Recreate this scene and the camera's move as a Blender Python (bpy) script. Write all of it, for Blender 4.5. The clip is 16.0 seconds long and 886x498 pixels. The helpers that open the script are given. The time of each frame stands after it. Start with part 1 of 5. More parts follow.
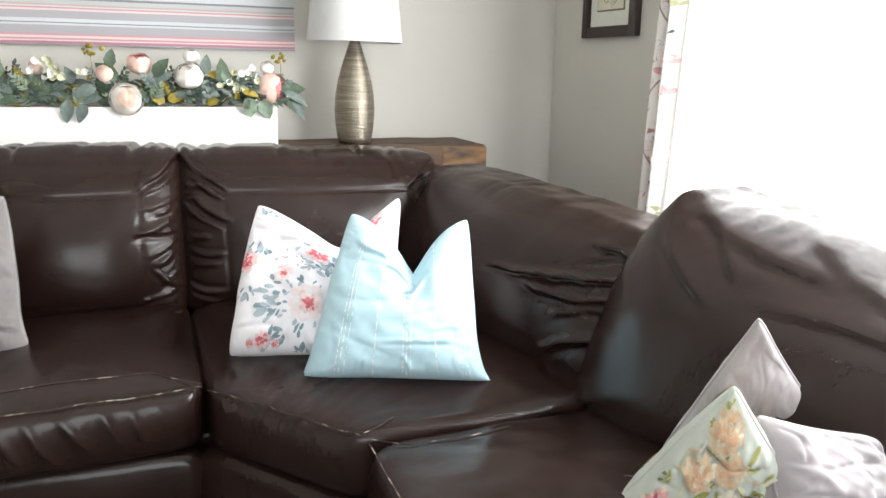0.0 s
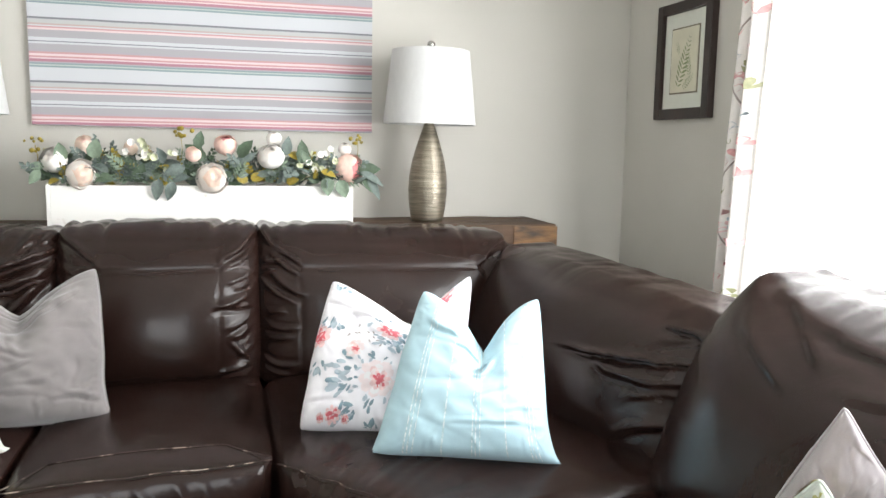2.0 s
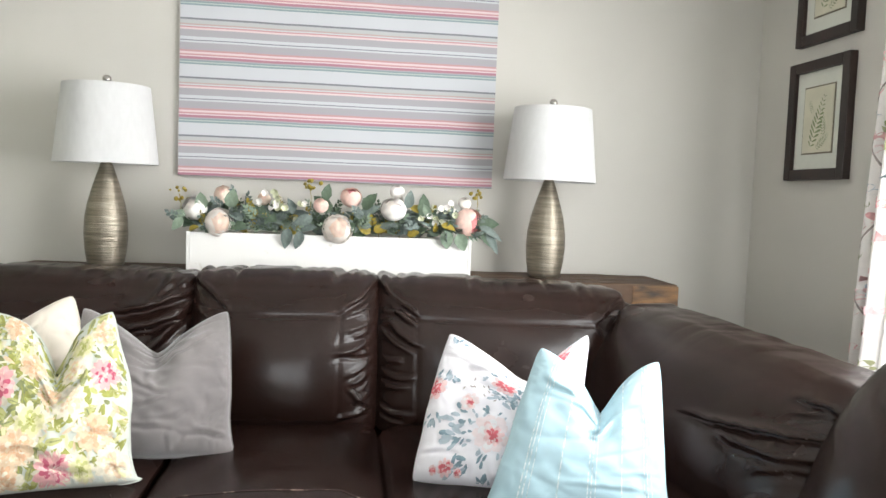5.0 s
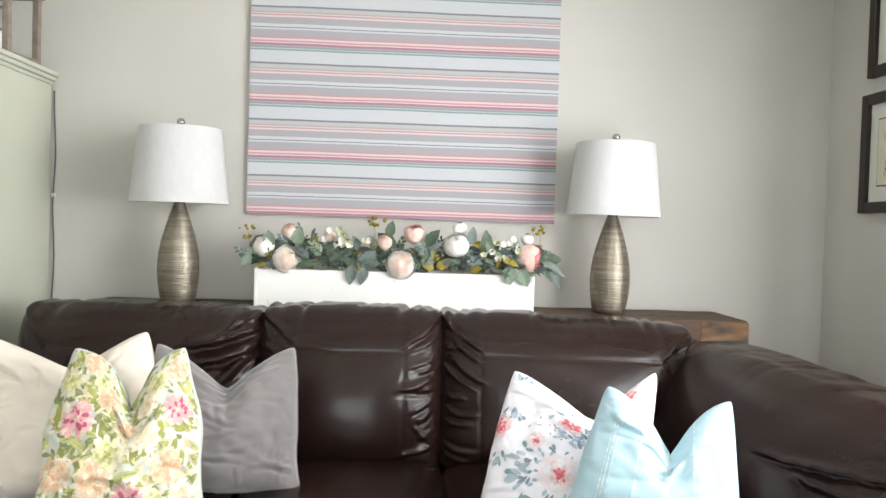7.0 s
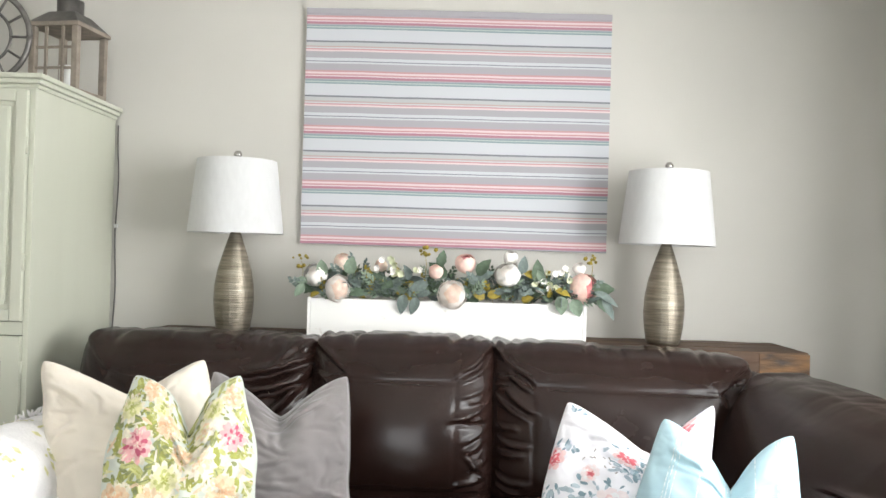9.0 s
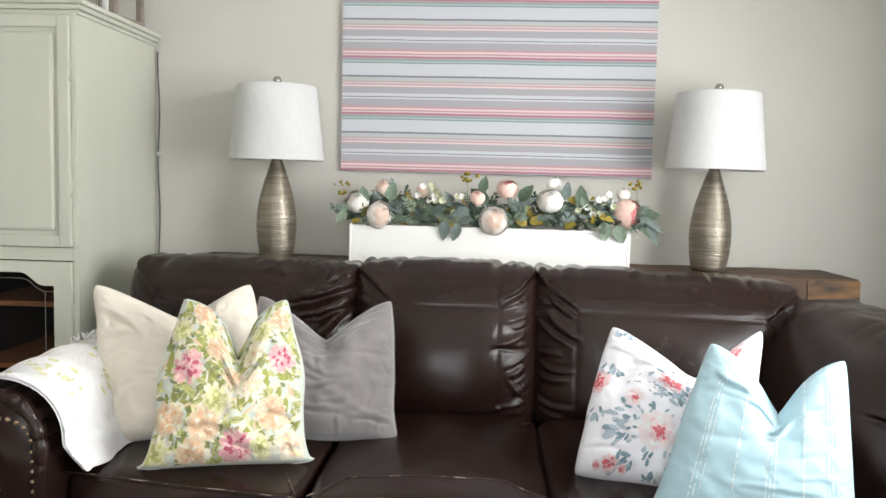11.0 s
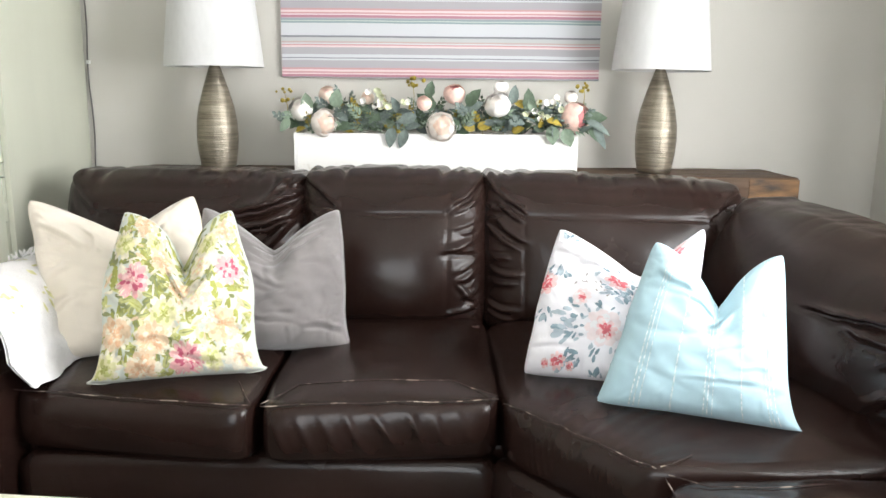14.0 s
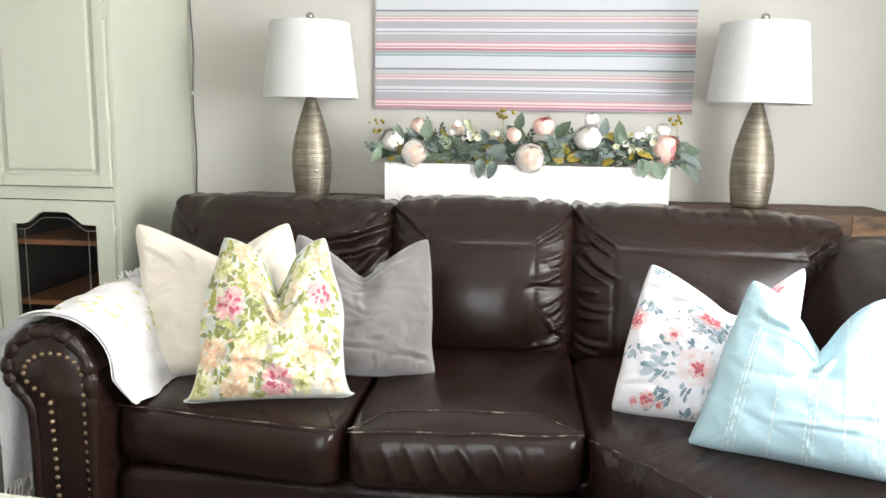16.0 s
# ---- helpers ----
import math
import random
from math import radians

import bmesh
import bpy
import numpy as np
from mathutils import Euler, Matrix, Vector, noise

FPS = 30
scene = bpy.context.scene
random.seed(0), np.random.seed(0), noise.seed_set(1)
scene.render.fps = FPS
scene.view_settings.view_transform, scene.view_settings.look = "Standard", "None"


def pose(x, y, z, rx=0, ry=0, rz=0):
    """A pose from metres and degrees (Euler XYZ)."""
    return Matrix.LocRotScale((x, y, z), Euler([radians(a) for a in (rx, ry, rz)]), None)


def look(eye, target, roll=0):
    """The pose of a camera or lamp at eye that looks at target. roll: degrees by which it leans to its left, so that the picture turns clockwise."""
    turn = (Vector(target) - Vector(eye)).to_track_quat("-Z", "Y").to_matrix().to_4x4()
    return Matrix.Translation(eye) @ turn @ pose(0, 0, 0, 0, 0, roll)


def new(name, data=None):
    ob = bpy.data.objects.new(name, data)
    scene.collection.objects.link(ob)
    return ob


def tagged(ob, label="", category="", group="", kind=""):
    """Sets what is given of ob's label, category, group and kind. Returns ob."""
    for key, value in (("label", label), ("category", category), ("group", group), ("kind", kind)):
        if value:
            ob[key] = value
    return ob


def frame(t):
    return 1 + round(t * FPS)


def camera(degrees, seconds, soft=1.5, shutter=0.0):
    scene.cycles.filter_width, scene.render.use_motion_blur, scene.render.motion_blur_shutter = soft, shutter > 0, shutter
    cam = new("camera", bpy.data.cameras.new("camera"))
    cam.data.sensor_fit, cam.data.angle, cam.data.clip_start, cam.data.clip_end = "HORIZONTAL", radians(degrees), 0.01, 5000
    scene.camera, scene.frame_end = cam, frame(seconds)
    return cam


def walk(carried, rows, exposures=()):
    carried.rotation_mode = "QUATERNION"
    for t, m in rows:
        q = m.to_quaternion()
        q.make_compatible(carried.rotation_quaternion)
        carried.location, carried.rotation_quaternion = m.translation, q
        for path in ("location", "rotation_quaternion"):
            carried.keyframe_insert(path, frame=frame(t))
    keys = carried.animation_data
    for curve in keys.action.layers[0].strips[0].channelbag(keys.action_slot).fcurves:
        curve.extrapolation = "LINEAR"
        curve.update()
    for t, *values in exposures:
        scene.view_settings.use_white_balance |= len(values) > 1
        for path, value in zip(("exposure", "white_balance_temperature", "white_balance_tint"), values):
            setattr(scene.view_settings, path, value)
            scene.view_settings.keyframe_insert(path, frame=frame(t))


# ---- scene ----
cam = camera(58.9, 16.0)
PATH = [
    (0, (0.058, -3.296, 1.246), (0.749, -1.475, 0.791), 1.0),
    (0.5, (0.058, -3.294, 1.246), (0.708, -1.448, 0.835), 1.1),
    (1, (0.052, -3.3, 1.249), (0.666, -1.429, 0.899), 1.2),
    (1.5, (0.05, -3.302, 1.248), (0.631, -1.412, 0.951), 1.0),
    (2, (0.047, -3.308, 1.251), (0.58, -1.399, 0.987), 1.0),
    (2.5, (0.043, -3.311, 1.253), (0.545, -1.387, 1.042), 1.4),
    (3, (0.041, -3.31, 1.253), (0.491, -1.369, 1.074), 1.8),
    (3.5, (0.036, -3.316, 1.255), (0.445, -1.364, 1.094), 1.9),
    (4, (0.033, -3.316, 1.255), (0.384, -1.353, 1.105), 1.9),
    (6.5, (0.017, -3.326, 1.259), (0.155, -1.333, 1.173), 2.1),
    (7, (0.015, -3.325, 1.261), (0.113, -1.328, 1.208), 1.7),
    (7.5, (0.015, -3.327, 1.261), (0.077, -1.329, 1.236), 1.4),
    (8, (0.011, -3.329, 1.261), (0.032, -1.329, 1.259), 1.5),
    (8.5, (0.01, -3.33, 1.262), (0.007, -1.33, 1.288), 1.6),
    (11, (-0.013, -3.312, 1.244), (-0.13, -1.322, 1.083), 1.4),
    (11.5, (-0.011, -3.305, 1.239), (-0.09, -1.32, 1.004), 0.8),
    (12, (-0.008, -3.304, 1.238), (-0.03, -1.324, 0.954), 0.7),
    (12.5, (-0.004, -3.304, 1.239), (0.038, -1.329, 0.929), 0.8),
    (13, (-0.002, -3.303, 1.234), (0.066, -1.336, 0.883), 0.6),
    (13.5, (-0.005, -3.301, 1.233), (0.043, -1.336, 0.863), 0.5),
    (14, (-0.008, -3.3, 1.231), (0.006, -1.338, 0.846), 0.5),
    (14.5, (-0.013, -3.3, 1.235), (-0.036, -1.335, 0.866), 1.0),
    (15, (-0.018, -3.303, 1.235), (-0.093, -1.333, 0.9), 1.0),
    (15.5, (-0.02, -3.305, 1.237), (-0.144, -1.335, 0.915), 1.0),
    (16, (-0.027, -3.307, 1.239), (-0.221, -1.342, 0.923), 0.9),
]
EXPOSURES = [(0, -0.14), (2.5, -0.19), (4, -0.25), (7, -0.3), (8.5, -0.25), (11, -0.42), (12.5, -0.42), (13.5, -0.15), (15, -0.1), (16, -0.08)]
walk(cam, [(t, look(eye, target, roll)) for t, eye, target, roll in PATH], EXPOSURES)

# ---------------------------------------------------------------- light
world = bpy.data.worlds.new("sky_world")
scene.world = world
world.use_nodes = True
wn = world.node_tree
sky = wn.nodes.new("ShaderNodeTexSky")
sky.sky_type = "NISHITA"
sky.sun_disc = False
sky.sun_elevation = radians(40)
sky.sun_rotation = radians(60)
wn.links.new(sky.outputs[0], wn.nodes["Background"].inputs[0])
wn.nodes["Background"].inputs[1].default_value = 0.12

sun_data = bpy.data.lights.new("sun", "SUN")
sun_data.energy, sun_data.angle, sun_data.color = 1.0, radians(20), (1.0, 0.97, 0.92)
sun = new("sun", sun_data)
sun.matrix_world = look((8, -1.0, 7), (1.0, -2.4, 0.8))


def area(name, eye, target, sx, sy, power, color):
    d = bpy.data.lights.new(name, "AREA")
    d.shape, d.size, d.size_y, d.energy, d.color = "RECTANGLE", sx, sy, power, color
    o = new(name, d)
    o.matrix_world = look(eye, target)
    return o


area("window_daylight", (1.86, -2.5, 1.42), (0.0, -2.5, 1.2), 1.35, 1.4, 71, (0.97, 0.99, 1.0))
area("front_window_daylight", (-0.1, -4.40, 1.55), (0.0, 0.0, 0.75), 1.45, 1.35, 37, (0.97, 1.0, 1.0))

# ---------------------------------------------------------------- materials


def mat(name, color, rough=0.6, metal=0.0, var=0.12, scale=8.0, bump=0.1, bscale=120.0, color2=None, coat=0.0, spec=0.5, dist=0.002, stretch=(1, 1, 1), sheen=0.0):
    m = bpy.data.materials.new(name)
    m.use_nodes = True
    n, l = m.node_tree.nodes, m.node_tree.links
    b = n["Principled BSDF"]
    tc = n.new("ShaderNodeTexCoord")
    mp = n.new("ShaderNodeMapping")
    mp.inputs["Scale"].default_value = stretch
    l.new(tc.outputs["Object"], mp.inputs[0])
    t1 = n.new("ShaderNodeTexNoise")
    t1.inputs["Scale"].default_value, t1.inputs["Detail"].default_value = scale, 6
    l.new(mp.outputs[0], t1.inputs["Vector"])
    ramp = n.new("ShaderNodeValToRGB")
    c = np.array(color)
    c2 = np.array(color2) if color2 else c * (1 + var)
    ramp.color_ramp.elements[0].color = (*(c * (1 - var) if not color2 else c), 1)
    ramp.color_ramp.elements[1].color = (*np.minimum(c2, 1.0), 1)
    ramp.color_ramp.elements[0].position, ramp.color_ramp.elements[1].position = 0.3, 0.7
    l.new(t1.outputs["Fac"], ramp.inputs[0])
    l.new(ramp.outputs[0], b.inputs["Base Color"])
    t2 = n.new("ShaderNodeTexNoise")
    t2.inputs["Scale"].default_value, t2.inputs["Detail"].default_value = bscale, 4
    l.new(mp.outputs[0], t2.inputs["Vector"])
    bp = n.new("ShaderNodeBump")
    bp.inputs["Strength"].default_value, bp.inputs["Distance"].default_value = bump, dist
    l.new(t2.outputs["Fac"], bp.inputs["Height"])
    l.new(bp.outputs[0], b.inputs["Normal"])
    mr = n.new("ShaderNodeMapRange")
    mr.inputs[3].default_value, mr.inputs[4].default_value = max(0.02, rough - 0.08), min(1, rough + 0.08)
    l.new(t1.outputs["Fac"], mr.inputs[0])
    l.new(mr.outputs[0], b.inputs["Roughness"])
    b.inputs["Metallic"].default_value = metal
    b.inputs["Coat Weight"].default_value = coat
    b.inputs["Specular IOR Level"].default_value = spec
    b.inputs["Sheen Weight"].default_value = sheen
    return m


def leather():
    m = mat("brown_leather", (0.0150, 0.0074, 0.0058), 0.25, 0, 0.3, 3.5, 0.0, 200, color2=(0.0200, 0.0096, 0.0075), spec=0.33)
    n, l = m.node_tree.nodes, m.node_tree.links
    b = n["Principled BSDF"]
    tc = n.new("ShaderNodeTexCoord")
    pebble = n.new("ShaderNodeTexVoronoi")
    pebble.inputs["Scale"].default_value = 230
    wave = n.new("ShaderNodeTexNoise")
    wave.inputs["Scale"].default_value, wave.inputs["Detail"].default_value, wave.inputs["Distortion"].default_value = 11, 5, 0.8
    crinkle = n.new("ShaderNodeTexNoise")
    crinkle.inputs["Scale"].default_value, crinkle.inputs["Detail"].default_value, crinkle.inputs["Distortion"].default_value = 34, 3, 0.5
    normal = None
    for tex, out, strength, dist in ((pebble, "Distance", 0.06, 0.001), (wave, "Fac", 0.20, 0.007), (crinkle, "Fac", 0.13, 0.003)):
        l.new(tc.outputs["Object"], tex.inputs["Vector"])
        bp = n.new("ShaderNodeBump")
        bp.inputs["Strength"].default_value, bp.inputs["Distance"].default_value = strength, dist
        l.new(tex.outputs[out], bp.inputs["Height"])
        if normal:
            l.new(normal, bp.inputs["Normal"])
        normal = bp.outputs[0]
    l.new(normal, b.inputs["Normal"])
    return m


def speckle(name, dark, pale, scale, lo, hi, rough=0.7):
    """Two colours broken up by noise, as on a worn seam."""
    m = mat(name, dark, rough, 0, 0.1, scale, 0.2, 300, color2=pale)
    r = [x for x in m.node_tree.nodes if x.type == "VALTORGB"][0].color_ramp
    r.elements[0].position, r.elements[1].position = lo, hi
    return m


def striped_cloth():
    m = mat("striped_cotton", (0.7, 0.7, 0.7), 0.9, 0, 0.05, 30, 0.25, 900, sheen=0.1)
    n, l = m.node_tree.nodes, m.node_tree.links
    b = n["Principled BSDF"]
    tc = n.new("ShaderNodeTexCoord")
    sp = n.new("ShaderNodeSeparateXYZ")
    l.new(tc.outputs["Object"], sp.inputs[0])
    wob = n.new("ShaderNodeTexNoise")
    wob.inputs["Scale"].default_value = 3.0
    l.new(tc.outputs["Object"], wob.inputs["Vector"])
    a0 = n.new("ShaderNodeMath")
    a0.operation = "MULTIPLY_ADD"
    a0.inputs[1].default_value = 0.008
    l.new(wob.outputs["Fac"], a0.inputs[0])
    l.new(sp.outputs["Z"], a0.inputs[2])
    d = n.new("ShaderNodeMath")
    d.operation = "MULTIPLY_ADD"
    d.inputs[1].default_value = 1 / 0.2328
    d.inputs[2].default_value = 10 - 0.167 / 0.2328
    l.new(a0.outputs[0], d.inputs[0])
    f = n.new("ShaderNodeMath")
    f.operation = "FRACT"
    l.new(d.outputs[0], f.inputs[0])
    r = n.new("ShaderNodeValToRGB")
    r.color_ramp.interpolation = "CONSTANT"
    grey, pale, red, pink, teal, dark, lilac = (0.37, 0.355, 0.38), (0.53, 0.555, 0.575), (0.50, 0.285, 0.30), (0.66, 0.54, 0.54), (0.24, 0.31, 0.32), (0.20, 0.21, 0.23), (0.535, 0.55, 0.575)
    rose, mist, tan = (0.40, 0.20, 0.25), (0.42, 0.48, 0.48), (0.46, 0.36, 0.34)
    stops = [(0.0, lilac), (0.21, teal), (0.235, mist), (0.255, teal), (0.278, grey), (0.30, rose), (0.34, pink), (0.363, red), (0.39, pink), (0.425, red), (0.455, grey), (0.58, pale),
             (0.61, dark), (0.628, pale), (0.68, grey), (0.80, pink), (0.832, red), (0.852, pale), (0.872, tan), (0.90, (0.45, 0.46, 0.46)), (0.968, dark)]
    e = r.color_ramp.elements
    while len(e) < len(stops):
        e.new(0.5)
    for k, (p, c) in zip(e, stops):
        k.position = p
        k.color = (*c, 1)
    l.new(f.outputs[0], r.inputs[0])
    l.new(r.outputs[0], b.inputs["Base Color"])
    return m


def glass_mat():
    m = bpy.data.materials.new("clear_glass")
    m.use_nodes = True
    b = m.node_tree.nodes["Principled BSDF"]
    b.inputs["Transmission Weight"].default_value, b.inputs["Roughness"].default_value, b.inputs["IOR"].default_value = 1.0, 0.02, 1.1
    return m


LEATHER = leather()
SEAM = speckle("worn_leather_seam", (0.02, 0.011, 0.009), (0.36, 0.30, 0.25), 26, 0.53, 0.62)
NAIL = mat("antique_brass", (0.30, 0.22, 0.14), 0.35, 1.0, 0.3, 60, 0.3, 300)
WALL = mat("greige_paint", (0.565, 0.547, 0.503), 0.85, 0, 0.035, 1.6, 0.25, 180)
CEIL = mat("white_ceiling_paint", (0.78, 0.78, 0.75), 0.9, 0, 0.02, 3, 0.15, 150)
TRIM = mat("white_trim_paint", (0.78, 0.78, 0.76), 0.45, 0, 0.03, 5, 0.05, 80)
FLOOR = mat("grey_carpet", (0.16, 0.145, 0.13), 0.95, 0, 0.2, 25, 0.6, 500, dist=0.006)
SAGE = mat("sage_cream_paint", (0.52, 0.53, 0.44), 0.32, 0, 0.04, 6, 0.1, 60, stretch=(1, 1, 0.15), coat=0.15)
CREAMPAINT = mat("cream_tabletop_paint", (0.74, 0.74, 0.62), 0.3, 0, 0.03, 6, 0.08, 60)
SHELFWOOD = mat("orange_shelf_wood", (0.26, 0.10, 0.04), 0.45, 0, 0.3, 14, 0.1, 80, stretch=(0.2, 1, 1))
# near-black colour stands in for the shade inside the armoire
SHADEDIN = mat("shaded_interior", (0.02, 0.017, 0.015), 0.7, 0, 0.3, 8, 0.1, 60)
WOOD = mat("stained_rustic_timber", (0.036, 0.019, 0.010), 0.62, 0, 0.4, 9, 0.7, 45, color2=(0.105, 0.054, 0.024), stretch=(0.12, 1, 1), dist=0.006)
WOODEND = mat("sawn_timber_end", (0.028, 0.014, 0.006), 0.6, 0, 0.4, 26, 0.6, 60, color2=(0.25, 0.125, 0.042), stretch=(0.35, 1, 1.3), dist=0.005)
WHITEWOOD = speckle("chalky_white_wood", (0.60, 0.56, 0.50), (0.82, 0.81, 0.78), 22, 0.24, 0.36, 0.75)
SHADE = mat("white_linen_shade", (0.62, 0.62, 0.615), 0.9, 0, 0.03, 60, 0.25, 700, stretch=(1, 1, 0.4))
PEWTER = mat("brushed_pewter", (0.30, 0.265, 0.21), 0.36, 0.85, 0.35, 30, 0.7, 60, stretch=(0.25, 0.25, 3.2), dist=0.004)
NICKEL = mat("polished_nickel", (0.5, 0.48, 0.45), 0.2, 1.0, 0.05, 10, 0.02, 50)
FRAME = mat("espresso_wood_frame", (0.020, 0.0085, 0.0065), 0.45, 0, 0.35, 12, 0.15, 80, stretch=(1, 1, 0.2))
MATBOARD = mat("pale_mat_board", (0.66, 0.67, 0.60), 0.9, 0, 0.03, 20, 0.1, 300)
PRINTPAPER = mat("aged_print_paper", (0.66, 0.63, 0.50), 0.9, 0, 0.06, 15, 0.05, 300)
PRINTLINE = mat("print_border_brown", (0.19, 0.17, 0.12), 0.9, 0, 0.1, 30, 0.05, 300)
FERN = mat("fern_ink_green", (0.25, 0.30, 0.16), 0.9, 0, 0.3, 40, 0.05, 300)
CURTAIN = mat("white_curtain_linen", (0.84, 0.81, 0.78), 0.9, 0, 0.04, 40, 0.3, 800, sheen=0.1)
def translucent(m, amount, color):
    """Lets daylight glow through thin cloth."""
    n, l = m.node_tree.nodes, m.node_tree.links
    tr, mix = n.new("ShaderNodeBsdfTranslucent"), n.new("ShaderNodeMixShader")
    tr.inputs[0].default_value = (*color, 1)
    mix.inputs[0].default_value = amount
    l.new(n["Principled BSDF"].outputs[0], mix.inputs[1])
    l.new(tr.outputs[0], mix.inputs[2])
    l.new(mix.outputs[0], n["Material Output"].inputs["Surface"])


translucent(CURTAIN, 0.10, (0.95, 0.92, 0.88))
BLUE = mat("aqua_cotton", (0.47, 0.67, 0.75), 0.9, 0, 0.07, 14, 0.35, 900, sheen=0.15)
CHALK = speckle("white_stripe_thread", (0.45, 0.62, 0.66), (0.82, 0.88, 0.90), 120, 0.42, 0.55, 0.9)
WHITEPRINT = mat("white_print_cotton", (0.85, 0.83, 0.87), 0.9, 0, 0.03, 20, 0.3, 900, sheen=0.1)
CREAM = mat("cream_velvet", (0.74, 0.67, 0.57), 0.85, 0, 0.06, 9, 0.3, 700, sheen=0.4)
GREY = mat("grey_velvet", (0.178, 0.160, 0.158), 0.75, 0, 0.16, 9, 0.3, 700, sheen=0.6)
LILAC = mat("mauve_velvet", (0.34, 0.31, 0.32), 0.75, 0, 0.1, 9, 0.3, 700, sheen=0.5)
YELLOWBASE = mat("pale_floral_cotton", (0.60, 0.63, 0.57), 0.9, 0, 0.06, 16, 0.3, 900, sheen=0.1)
THROW = mat("white_cotton_throw", (0.84, 0.82, 0.82), 0.95, 0, 0.04, 30, 1.0, 110, sheen=0.2, dist=0.004)


def flat(name, c, rough=0.9, var=0.18):
    return mat(name, c, rough, 0, var, 60, 0.1, 400)


OLIVE = flat("print_olive", (0.33, 0.34, 0.09))
SAGELEAF = flat("print_sage", (0.24, 0.26, 0.12))
LIME = flat("print_lime", (0.50, 0.51, 0.20))
PALEYEL = flat("print_pale_yellow", (0.69, 0.66, 0.38))
PEACH = flat("print_peach", (0.68, 0.42, 0.26))
ORANGE = flat("print_pale_orange", (0.70, 0.53, 0.36))
ROSE = flat("print_rose", (0.52, 0.11, 0.17))
ROSE2 = flat("print_light_rose", (0.74, 0.40, 0.40))
IVORY = flat("print_ivory", (0.72, 0.67, 0.54))
CORAL = flat("print_coral", (0.70, 0.16, 0.19))
BLUSH = flat("print_blush", (0.82, 0.58, 0.58))
SLATE = flat("print_slate_blue", (0.22, 0.31, 0.36))
SLATE2 = flat("print_grey_blue", (0.42, 0.49, 0.55))
PRINTWHITE = flat("print_white", (0.84, 0.82, 0.83), var=0.03)
BRANCH = flat("print_branch_grey", (0.34, 0.30, 0.28))
TEALTHREAD = flat("teal_thread", (0.20, 0.44, 0.45))
GREENLEAF = flat("silk_leaf_green", (0.065, 0.10, 0.06), 0.6, 0.35)
GREYLEAF = flat("silk_leaf_grey_green", (0.13, 0.165, 0.15), 0.65, 0.35)
PALELEAF = flat("silk_leaf_pale_green", (0.19, 0.25, 0.18), 0.65, 0.3)
OLIVELEAF = flat("silk_leaf_olive", (0.30, 0.23, 0.03), 0.6, 0.4)
BROWNSEED = flat("seed_sprig_brown", (0.12, 0.09, 0.03), 0.7, 0.4)
PETAL_CREAM = flat("petal_cream", (0.95, 0.89, 0.84), 0.7, 0.06)
PETAL_HEART = flat("petal_blush_heart", (0.95, 0.74, 0.63), 0.7, 0.12)
PETAL_WHITE = flat("petal_white", (0.95, 0.92, 0.88), 0.7, 0.05)
PETAL_PINK = flat("petal_salmon", (0.90, 0.64, 0.56), 0.7, 0.12)
PETAL_DEEP = flat("petal_deep_rose", (0.62, 0.22, 0.22), 0.7, 0.15)
for petal_mat in (PETAL_CREAM, PETAL_HEART, PETAL_WHITE, PETAL_PINK):
    nn, ll = petal_mat.node_tree.nodes, petal_mat.node_tree.links
    bs = nn["Principled BSDF"]
    out = [x for x in nn if x.type == "OUTPUT_MATERIAL"][0]
    tr, mx = nn.new("ShaderNodeBsdfTranslucent"), nn.new("ShaderNodeMixShader")
    tr.inputs["Color"].default_value = bs.inputs["Base Color"].default_value
    if bs.inputs["Base Color"].links:
        ll.new(bs.inputs["Base Color"].links[0].from_socket, tr.inputs["Color"])
    mx.inputs[0].default_value = 0.04
    ll.new(bs.outputs[0], mx.inputs[1])
    ll.new(tr.outputs[0], mx.inputs[2])
    ll.new(mx.outputs[0], out.inputs["Surface"])
GREENISH = flat("petal_pale_green", (0.62, 0.64, 0.45), 0.7, 0.1)
STRIPED = striped_cloth()
GLASS = glass_mat()
LANTERN = mat("weathered_grey_wood", (0.26, 0.22, 0.18), 0.8, 0, 0.25, 20, 0.4, 120)
ZINC = mat("dull_zinc", (0.17, 0.16, 0.15), 0.5, 0.7, 0.3, 20, 0.2, 80)
GLOW = bpy.data.materials.new("bright_overcast_backdrop")
GLOW.use_nodes = True
GLOW.node_tree.nodes["Principled BSDF"].inputs["Emission Color"].default_value = (1, 1, 1, 1)
GLOW.node_tree.nodes["Principled BSDF"].inputs["Emission Strength"].default_value = 7.0

# ---------------------------------------------------------------- mesh helpers


def link(name, bm, materials, parent=None, label="", smooth=True):
    me = bpy.data.meshes.new(name)
    bm.normal_update()
    bm.to_mesh(me)
    bm.free()
    for m in materials if isinstance(materials, (list, tuple)) else [materials]:
        me.materials.append(m)
    if smooth:
        me.polygons.foreach_set("use_smooth", [True] * len(me.polygons))
    ob = new(name, me)
    if parent:
        ob.parent = parent
    if label:
        ob["label"] = label
    return ob


def part(name, bm, material, parent, label="", smooth=True):
    return link(name, bm, material, parent, label, smooth)


def thing(name, at, label, category, group=""):
    e = new(name)
    e.location = at
    return tagged(e, label, category, group)


